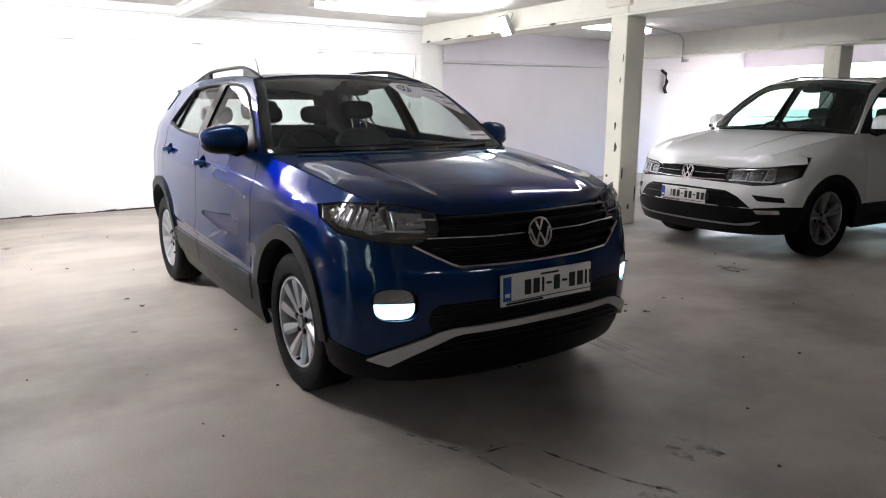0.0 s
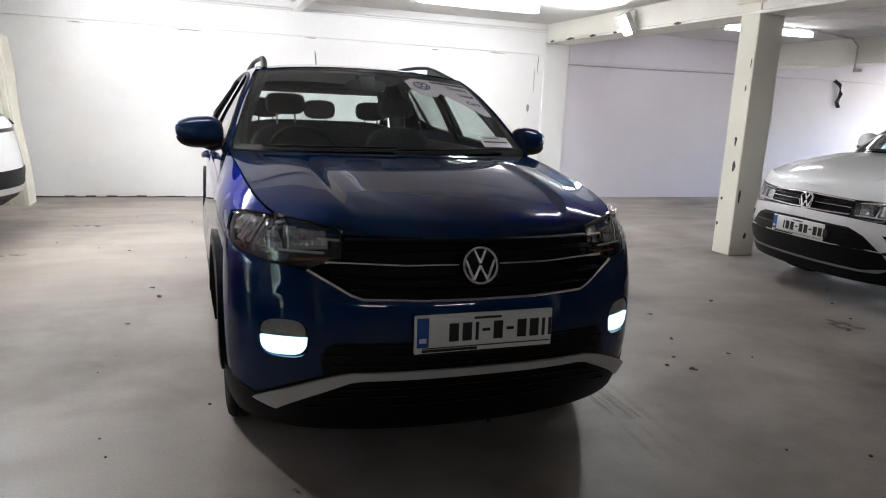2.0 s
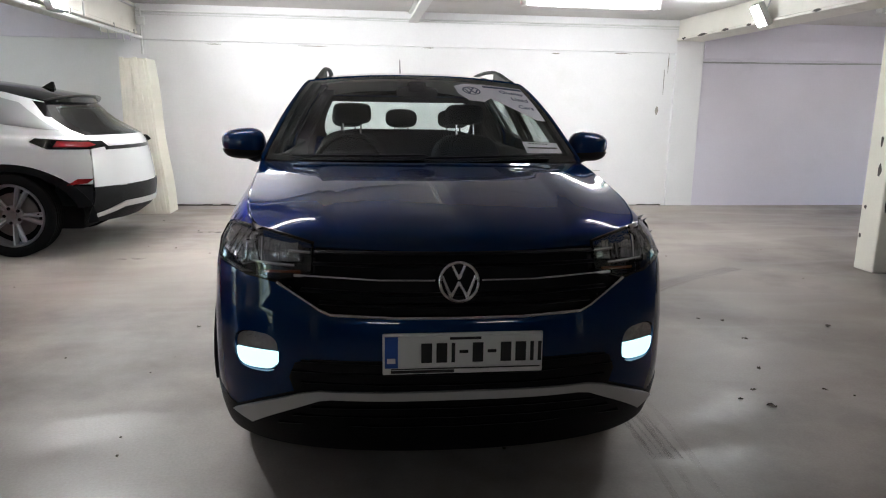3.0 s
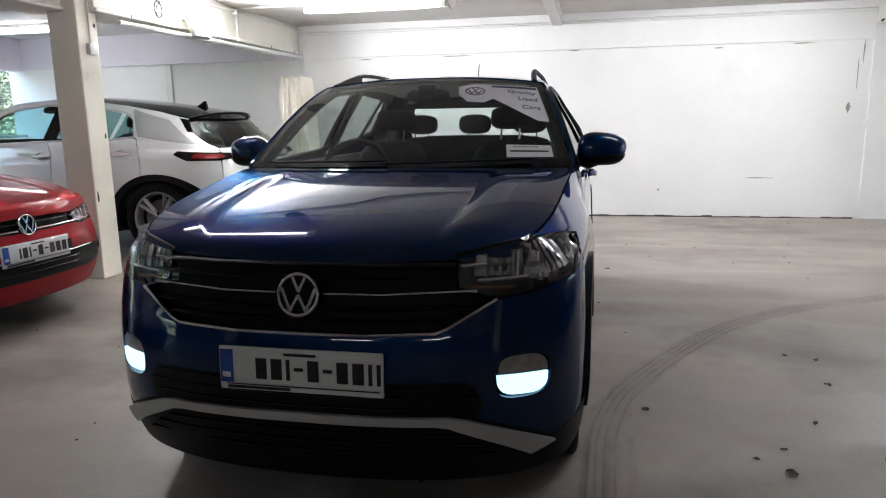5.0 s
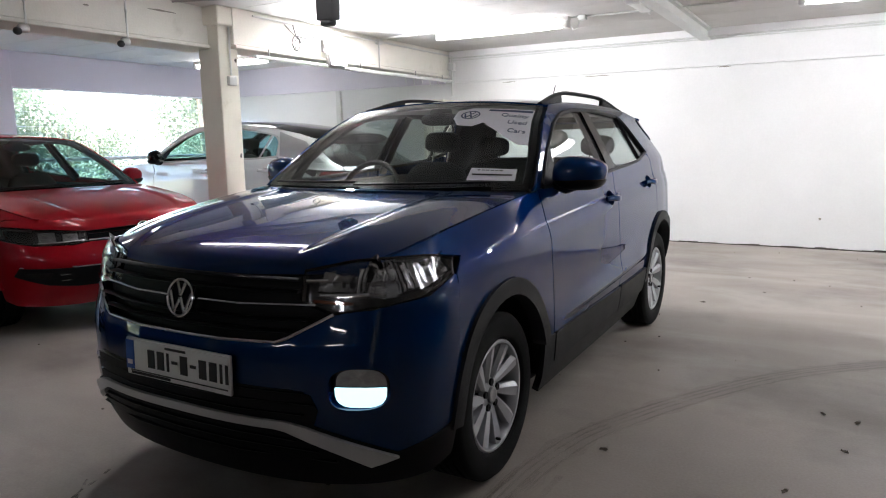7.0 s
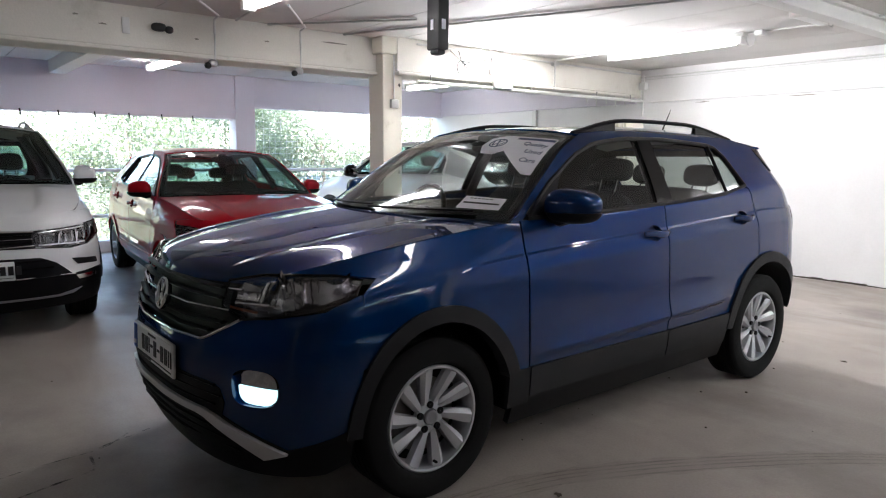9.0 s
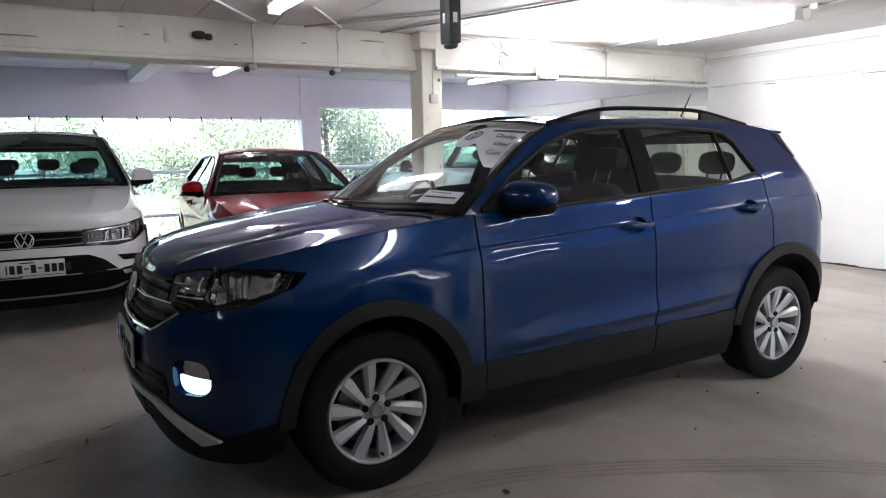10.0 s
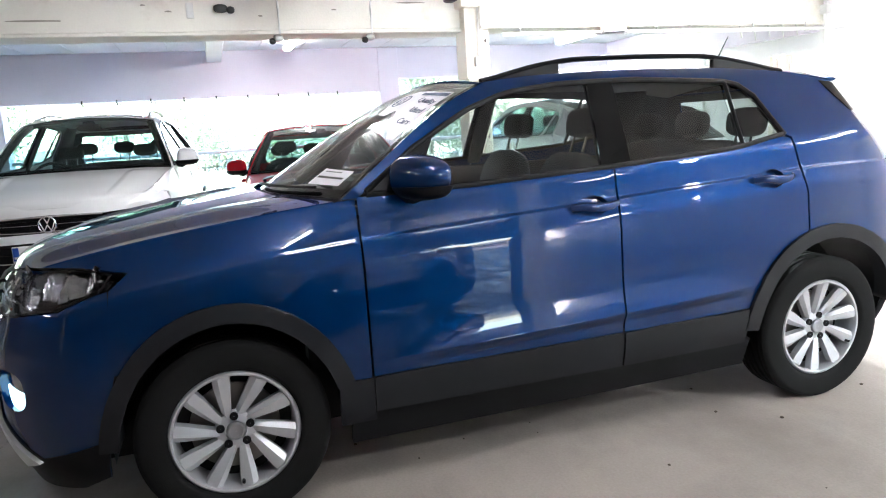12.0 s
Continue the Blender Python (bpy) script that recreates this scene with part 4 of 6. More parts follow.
        side_frame += DLO_TOP[::-1] + [DLO_BELT[-1], (2.38, 1.19), (2.428, 0.95)]
        put("side_frame", side_frame, s, colour, step=0.036, rows=g("creases", ())[:6])
        put("side_lining", side_frame, s, M_DASH, step=0.08, rim=0, lift=-0.022)
        doors = (("front_door", [(0.486, 0.465), (1.491, 0.475), (1.491, 1.122)] + [(y, belt(y) - 0.006) for y in (1.2, 0.85, 0.486)], 0.486, 1.491),
                 ("rear_door", [(1.499, 0.475), (2.115, 0.485)] + arc(2.551, *F_OUT, 158, 106, 8) + [(2.42, 0.95), (2.37, 1.185), (2.33, 1.193), (2.08, 1.154), (1.8, 1.14), (1.499, 1.122)], 1.499, 2.11))
        for dn, outline, ya, yb in doors:
            hy = 1.385 if dn == "front_door" else 2.245
            hz = 0.985 + 0.045 * (hy - 1.385)
            cup = [(hy + 0.062 * math.cos(a * math.pi / 10), hz + 0.04 * math.sin(a * math.pi / 10)) for a in range(20)]
            door = put(dn, outline, s, colour, step=g("door_step", 0.034), holes=[cup], pocket=0.03, rows=g("creases", ()))
            put("handle_cup", cup, s, colour, door, step=0.02, rim=0, lift=-0.028)
            put("door_cladding", strip(ya, yb, lambda y: 0.335, lambda y: 0.463 + 0.012 * (y - 0.48)), s, g("clad", M_CLAD), door, step=0.06, rim=0.02, lift=0.011)
            pts = [s(hy - 0.10 + 0.2 * i / 8, hz + 0.004 * math.sin(i)) + Vector((sx * (0.010 + 0.03 * math.sin(math.pi * i / 8) ** 0.6), 0, 0)) for i in range(9)]
            part("handle", sweep(bmesh.new(), pts, 0.026, 0.036, taper=lambda q: 0.75 + 0.25 * math.sin(math.pi * q)), colour, door)
        # side windows
        front_glass = [(0.70, belt(0.70) + 0.012)] + [(y, belt(y) + 0.012) for y in (0.85, 1.2, 1.45)] + [(1.485, 1.455), (1.36, 1.45), (1.12, 1.422), (0.95, 1.362), (0.80, 1.285)]
        put("front_side_window", front_glass, s, g("front_glass", M_SIDEGLASS), step=0.08, rim=0.004, lift=-0.008)
        rear_glass = [(y, belt(y) + 0.012) for y in (1.575, 1.8, 2.11)] + [(2.15, 1.432), (1.9, 1.448), (1.7, 1.457), (1.605, 1.457)]
        if g("one_rear_pane"):
            rear_glass = [(y, belt(y) + 0.012) for y in (1.57, 1.8, 2.04)] + [(2.31, 1.21), (2.25, 1.36), (2.19, 1.413), (2.1, 1.432), (1.99, 1.443), (1.7, 1.457), (1.605, 1.458)]
        put("rear_side_window", rear_glass, s, g("rear_glass", M_REARSIDE), step=0.08, rim=0.004, lift=-0.008)
        quarter_glass = [(2.15, 1.186), (2.33, 1.212), (2.285, 1.35), (2.235, 1.41), (2.19, 1.426)]
        if not g("one_rear_pane"):
            put("quarter_window", quarter_glass, s, g("rear_glass", M_REARSIDE), step=0.08, rim=0.004, lift=-0.008)
        put("mirror_sail", [(0.51, 1.10), (0.70, 1.108), (0.80, 1.29), (0.72, 1.252)], s, M_BLACK, step=0.05, rim=0.01, lift=-0.004)
        put("window_pillar", [(1.44, belt(1.44)), (1.57, belt(1.57)), (1.605, 1.466), (1.488, 1.465)], s, M_GLOSSBLACK, step=0.05, rim=0.01, lift=0.002)
        bm = bmesh.new()
        lo = [s(y, belt(y)) for y in np.linspace(0.52, 2.35, 16)]
        sweep(bm, lo, 0.016, 0.022)
        sweep(bm, [s(y, top_line(y) - 0.004) for y in np.linspace(0.52, 2.35, 30)], 0.018, 0.022)
        if not g("one_rear_pane"):
            sweep(bm, [s(2.13, 1.172) * 0.998, s(2.17, 1.44) * 0.998], 0.016, 0.022)
        part("window_seal", bm, g("seal", M_BLACK), root)
        # arches and sill
        for cy, t0, t1, ext in ((0, 17, 176, 0), (2.551, 172, 10, 0)):
            o, i_ = (A_OUT, A_IN) if cy == 0 else (F_OUT, F_IN)
            ring = arc(cy, o[0] + 0.003, o[1] + 0.003, t0, t1, 22) + arc(cy, *i_, t1, t0, 22)
            put("arch_cladding", ring, s, g("clad", M_CLAD), step=0.045, rim=0.06, lift=0.014)
            bm = bmesh.new()
            inner, outer = [], []
            for y, z in arc(cy, F_IN[0] + 0.01, F_IN[1] + 0.01, -4, 184, 26):
                inner.append(bm.verts.new(warp(Vector((sx * 0.5, y, z)))))
                outer.append(bm.verts.new(warp(Vector((sx * min(0.845, flank(y, max(z, 0.3)) - 0.02), y, z)))))
            for i in range(26):
                bm.faces.new((inner[i], inner[i + 1], outer[i + 1], outer[i]))
            part("wheel_liner", bm, M_BLACK, root)
        put("rear_corner", [(3.01, 0.60), (2.94, 0.6)] + arc(2.551, F_OUT[0], F_OUT[1], 36, -8, 6) + [(2.95, 0.25), (3.0, 0.42)], s, M_CLAD, step=0.05, rim=0.02, lift=0.008)
        put("sill", strip(0.40, 2.15, lambda y: 0.21, lambda y: 0.34), s, M_BLACK, step=0.06, rim=0.03, lift=-0.004)
        put("front_corner_skirt", strip(0.36, 0.486, lambda y: 0.3, lambda y: 0.462), s, g("clad", M_CLAD), step=0.05, rim=0.02, lift=0.006)
        # mirror
        mc = warp(Vector((sx * 0.885, 0.69, 1.148)))
        bm = bmesh.new()
        blob(bm, (0, 0, 0), g("mirror", (0.112, 0.082, 0.078)), 2.7, 24, 16)
        for v in bm.verts:
            k = 1 - 0.28 * clamp(v.co.x * sx / 0.11, -1, 1)
            v.co.z = v.co.z * k + 0.01 * v.co.x * sx / 0.1
            v.co.y = v.co.y * (1 - 0.12 * v.co.x * sx / 0.11) + 0.03 * v.co.x * sx / 0.11
        bmesh.ops.translate(bm, vec=mc, verts=bm.verts)
        geom = bm.verts[:] + bm.edges[:] + bm.faces[:]
        bmesh.ops.bisect_plane(bm, geom=geom, plane_co=mc + Vector((0, 0, -0.026)), plane_no=(0.0, 0.0, -1), clear_outer=True)
        mir = part("door_mirror", bm, colour if not g("black_mirror") else M_GLOSSBLACK, root, "door mirror with painted cap")
        bm = bmesh.new()
        blob(bm, (0, 0, -0.012), (0.108, 0.08, 0.062), 2.7, 20, 12)
        for v in bm.verts:
            v.co.z = min(v.co.z, -0.024)
            v.co.y += 0.03 * v.co.x * sx / 0.11
        bmesh.ops.translate(bm, vec=mc, verts=bm.verts)
        base = warp(Vector((sx * (flank(0.66, 1.1) - 0.01), 0.66, 1.105)))
        sweep(bm, [base, base * 0.5 + mc * 0.5 + Vector((0, 0, -0.045)), mc + Vector((-sx * 0.02, 0, -0.05))], 0.09, 0.05)
        part("mirror_foot", bm, M_BLACK, mir)
        part("mirror_glass", block(-0.066, 0.066, 0, 0.006, -0.045, 0.042, bevel=0.003, m=Matrix.Translation(mc + Vector((-sx * 0.012, 0.068, 0.004)))), M_CHROME, mir)
        # lamps
        lens_outline = out(*g("lamp"))
        sg = (lambda fn: fn) if sx > 0 else (lambda fn: (lambda a, b: fn(-a, b)))
        lamp = put("headlamp", lens_outline, sg(front), M_LAMPBOWL, step=0.04, rim=0.03, lift=-0.045, label="clear headlamp with chrome reflectors")
        put("lens", lens_outline, sg(front), M_LENS, lamp, step=0.03, rim=0.0, lift=0.002)
        bm = bmesh.new()
        sweep(bm, [sg(front)(*p) for p in lens_outline], 0.012, 0.012, closed=True, seg=6)
        part("lamp_seal", bm, M_GLOSSBLACK, lamp)
        for shape in g("cells"):
            if len(shape) != 4 or not isinstance(shape[0], float):
                cell = out(*shape)
                ca, cb = sum(p[0] for p in cell) / len(cell), sum(p[1] for p in cell) / len(cell)
                put("reflector", cell, sg(lambda a, b, q=(ca, cb): front(a, b) + Vector((0, 0.03 * (1 - clamp(((a - q[0]) ** 2 + (b - q[1]) ** 2) / 0.006)) + 0.009 * abs(math.sin(a * 62)) + 0.004 * abs(math.sin(b * 95)), 0))), M_FLUTED, lamp, step=0.008, rim=0.02, lift=-0.014)
                part("bulb", blob(bmesh.new(), sg(front)(ca, cb) + Vector((0, 0.03, 0)), (0.014, 0.02, 0.014), 2, 10, 8), M_LENS, lamp)
                continue
            kx_, kz_, kw_, kh_ = shape
            cell = [at_x(kx_ - kw_, kz_ - kh_), at_x(kx_ + kw_, kz_ - kh_), at_x(kx_ + kw_, kz_ + kh_), at_x(kx_ + kw_ * 0.2, kz_ + kh_ * 1.1), at_x(kx_ - kw_, kz_ + kh_)]
            put("reflector", cell, sg(lambda a, b, q=(at_x(kx_, kz_)[0], kz_, kh_): front(a, b) + Vector((0, 0.03 * (1 - clamp(((a - q[0]) ** 2 + (b - q[1]) ** 2) / (q[2] * 1.4) ** 2)), 0))), M_FLUTED, lamp, step=0.015, rim=0.02, lift=-0.02)
            c = sg(front)(*at_x(kx_, kz_))
            part("bulb", blob(bmesh.new(), c + Vector((0, 0.03, 0)), (0.014, 0.02, 0.014), 2, 10, 8), M_LENS, lamp)
        for bx0, bz0, bx1, bz1, mt in g("lamp_bars", ()):
            pts = [sg(front)(*at_x(bx0 + (bx1 - bx0) * i / 6, bz0 + (bz1 - bz0) * i / 6)) + Vector((0, 0.008, 0)) for i in range(7)]
            part("lamp_bar", sweep(bmesh.new(), pts, 0.009, 0.011, seg=6), mt, lamp)
        for nm, pts, mt, lift in g("side_inserts", ()):
            flat = g("fog") and nm in ("fog_lamp", "fog_glass", "running_light")
            deep = front(*at_x(0.725, 0.585)).y
            fn = (lambda a, b: Vector((front(a, b).x, 0.3 * (deep - 0.014 - 0.16 * (0.725 * kx - abs(front(a, b).x))) + 0.7 * front(a, b).y, front(a, b).z))) if flat else front
            put(nm, out(*pts), sg(fn), mt, step=0.025, rim=0.014, lift=lift)
        put("spoiler_blade", [(2.745, 1.415), (2.80, 1.285), (2.765, 1.29), (2.675, 1.425)], s, M_GLOSSBLACK, step=0.03, rim=0.006, lift=0.005)
        tl = [(2.965, 0.90), (2.92, 1.06), (2.985, 1.075), (3.06, 1.0), (3.06, 0.93)]
        put("tail_lamp", g("tail_lamp", tl), s, g("tail_material", M_REDLENS), step=0.03, rim=0.03, lift=0.004)
        # wheels
        for cy in (0, wb):
            w = wheel(root, r, rim_r, 0.205, g("spokes", "turbine"), g("alloy", M_ALLOY), (sx * g("track", 0.705), cy, r))
            w.rotation_euler = (radians(g("roll", 20) + 23 * cy), 0, 0 if sx > 0 else math.pi)
        if g("rails", True):
            bm = bmesh.new()
            ys = np.linspace(1.06, 2.52, 22)
            path = []
            for i, y in enumerate(ys):
                q = i / 21
                p = warp(roof_at(sx * 0.93, (y - 1.035) / 1.695))
                p.z += 0.05 * ramp01(min(1, q * 3.2, (1 - q) * 3.2)) ** 0.7 - 0.002
                path.append(p)
            sweep(bm, path, 0.03, 0.022)
            for i0, i1 in ((0, 5), (16, 21)):
                feet = [warp(roof_at(sx * 0.93, (ys[i] - 1.035) / 1.695)) for i in range(i0, i1 + 1)]
                for d in (-0.011, 0.011):
                    high = [bm.verts.new(path[i] + Vector((d, 0, -0.004))) for i in range(i0, i1 + 1)]
                    foot = [bm.verts.new(p + Vector((d * 1.3, 0, -0.006))) for p in feet]
                    for i in range(i1 - i0):
                        bm.faces.new((high[i], high[i + 1], foot[i + 1], foot[i]))
            part("roof_rail", bm, g("rail_material", M_BLACK), root)
    # front
    bumper = both(out(*g("bumper")))
    fog = [out(*g("fog"))] if g("fog") else []
    fog += [[(-a, z) for a, z in fog[0]]] if fog else []
    put("bumper", bumper, front, colour, step=0.045, rim=0.012, holes=fog, pocket=0.06)
    put("grille", both(out(*g("grille"))), front, M_BLACK, step=0.05, rim=0.02, lift=-0.035)
    for nm, pts, mt, lift in g("inserts", ()):
        put(nm, both(out(*pts)), front, mt, step=0.04, rim=0.014, lift=lift)
    for nm, mt, w_, h_, pts, mirror in g("strips", ()):
        p = out(*pts)
        full = [front(*q) for q in ([(-a, z) for a, z in reversed(p)] + p[1:] if mirror == "join" else p)]
        dense = []
        for a, b in zip(full, full[1:]):
            dense += [a + (b - a) * i / 4 for i in range(4)]
        dense.append(full[-1])
        part(nm, sweep(bmesh.new(), [q + Vector((0, -0.004, 0)) for q in dense], w_, h_, seg=8), mt, root)
        if mirror == "pair":
            part(nm, sweep(bmesh.new(), [Vector((-q.x, q.y - 0.004, q.z)) for q in dense], w_, h_, seg=8), mt, root)
    ez = g("emblem", 0.815)
    emblem(root, Matrix.Translation(front(0, ez) + Vector((0, -0.012, 0))) @ pose(0, 0, 0, g("emblem_tilt", -12)), 0.066)
    px, pz = g("plate", (0.012, 0.605))
    number_plate(root, Matrix.Translation(front(0, pz) + Vector((px, -0.012, 0))) @ pose(0, 0, 0, -2), 0.5, 0.105, g("bars"))
    # inside and below
    bm = bmesh.new()
    for x0, x1, y0, y1, z0, z1 in ((-0.55, 0.55, -0.55, 2.9, 0.2, 0.42), (-0.74, 0.74, 0.47, 2.1, 0.22, 0.42)):
        box(bm, x0 * kx, x1 * kx, wy(y0), wy(y1), z0, z1, bevel=0.03)
    part("underbody", bm, M_BLACK, root)
    part("engine_bay", block(-0.56 * kx, 0.56 * kx, wy(-0.58), wy(0.3), 0.4, wz(0.86), bevel=0.05), M_BLACK, root)
    bm = bmesh.new()
    box(bm, -0.70 * kx, 0.70 * kx, wy(0.3), wy(0.72), wz(0.8), wz(1.02), bevel=0.05)
    box(bm, -0.66 * kx, 0.66 * kx, wy(0.36), wy(0.56), wz(0.95), wz(1.055), bevel=0.04)
    box(bm, -0.56 * kx, -0.18 * kx, wy(0.55), wy(0.72), wz(1.0), wz(1.09), bevel=0.03)
    part("dashboard", bm, M_DASH, root)
    sw = bmesh.new()
    sweep(sw, [(0.185 * math.cos(i * math.pi / 16), 0.185 * math.sin(i * math.pi / 16), 0) for i in range(32)], 0.03, 0.03, closed=True)
    box(sw, -0.17, 0.17, -0.03, 0.03, -0.015, 0.01, bevel=0.01)
    box(sw, -0.05, 0.05, -0.08, 0.06, -0.03, 0.012, bevel=0.015)
    part("steering_wheel", sw, M_BLACK, root).matrix_local = pose(-0.36 * kx, wy(0.80), wz(1.02), 68, 0, 0)
    for x in (-0.36, 0.36):
        seat(root, x * kx, wy(1.18), wz(0.62))
    b = part("rear_bench", blob(bmesh.new(), (0, wy(2.05), wz(0.62)), (0.62 * kx, 0.26, 0.1), 5), M_CLOTH, root)
    part("backrest", blob(bmesh.new(), (0, 0, 0), (0.62 * kx, 0.08, 0.3), 5, m=pose(0, wy(2.36), wz(0.88), -16)), M_CLOTH, b)
    for x in (-0.4, 0, 0.4):
        part("headrest", blob(bmesh.new(), (0, 0, 0), (0.12, 0.045, 0.07), 3, m=pose(x * kx, wy(2.47), wz(1.255), -8)), M_CLOTH, b)
        for d in (-0.05, 0.05):
            part("post", sweep(bmesh.new(), [(x * kx + d, wy(2.44), wz(1.12)), (x * kx + d, wy(2.47), wz(1.25))], 0.011), M_BLACK, b)
    m = part("interior_mirror", blob(bmesh.new(), (0, 0, 0), (0.115, 0.02, 0.034), 3, m=Matrix.Translation(warp(windscreen_at(0, 0.83)) + Vector((0, 0.09, -0.05)))), M_BLACK, root)
    part("sensor_pod", block(-0.05, 0.05, -0.02, 0.07, -0.06, 0.0, bevel=0.015, m=Matrix.Translation(warp(windscreen_at(0, 0.9)) + Vector((0, 0.04, -0.008)))), M_BLACK, m)
    for sx in (-1, 1):
        part("door_trim", block(sx * 0.74 * kx, sx * 0.70 * kx, wy(0.5), wy(2.4), wz(0.45), wz(1.085), bevel=0.02), M_DASH, root)
        part("pillar_trim", sweep(bmesh.new(), [warp(Vector((sx * (flank(we_y(v), we_z(v)) - 0.045), we_y(v) + 0.03, we_z(v) - 0.02))) for v in (0, 0.25, 0.5, 0.75, 1.0)], 0.06, 0.05), M_DASH, root)
        part("pillar_trim", sweep(bmesh.new(), [warp(Vector((sx * (flank(1.52, z) - 0.04), 1.5 + 0.12 * (z - 1.1), z))) for z in (1.1, 1.3, 1.46)], 0.09, 0.04), M_DASH, root)
        part("pillar_trim", sweep(bmesh.new(), [warp(Vector((sx * (flank(2.5, z) - 0.06), 2.5 - 0.2 * (z - 1.1), z))) for z in (1.1, 1.3, 1.46)], 0.22, 0.05), M_DASH, root)
    aer = warp(roof_at(0.0, 0.86))
    if g("aerial", True):
        part("aerial", sweep(bmesh.new(), [aer, aer + Vector((0, 0.025, 0.03)), aer + Vector((0, 0.11, 0.17))], 0.012, taper=lambda q: 1.4 - q), M_BLACK, root)
    else:
        bm = bmesh.new()
        sides = []
        for q in (-1, 1):
            sides.append([bm.verts.new(aer + Vector((q * w, y, z))) for w, y, z in ((0.006, -0.1, -0.01), (0.013, -0.03, 0.012), (0.005, 0.045, 0.06), (0.004, 0.065, 0.06), (0.012, 0.07, 0.02), (0.024, 0.075, -0.02), (0.024, -0.03, -0.02))])
            bm.faces.new(sides[-1])
        for i in range(7):
            bm.faces.new((sides[0][i], sides[0][(i + 1) % 7], sides[1][(i + 1) % 7], sides[1][i]))
        part("aerial", bm, M_GLOSSBLACK, root)
    return root, warp, front


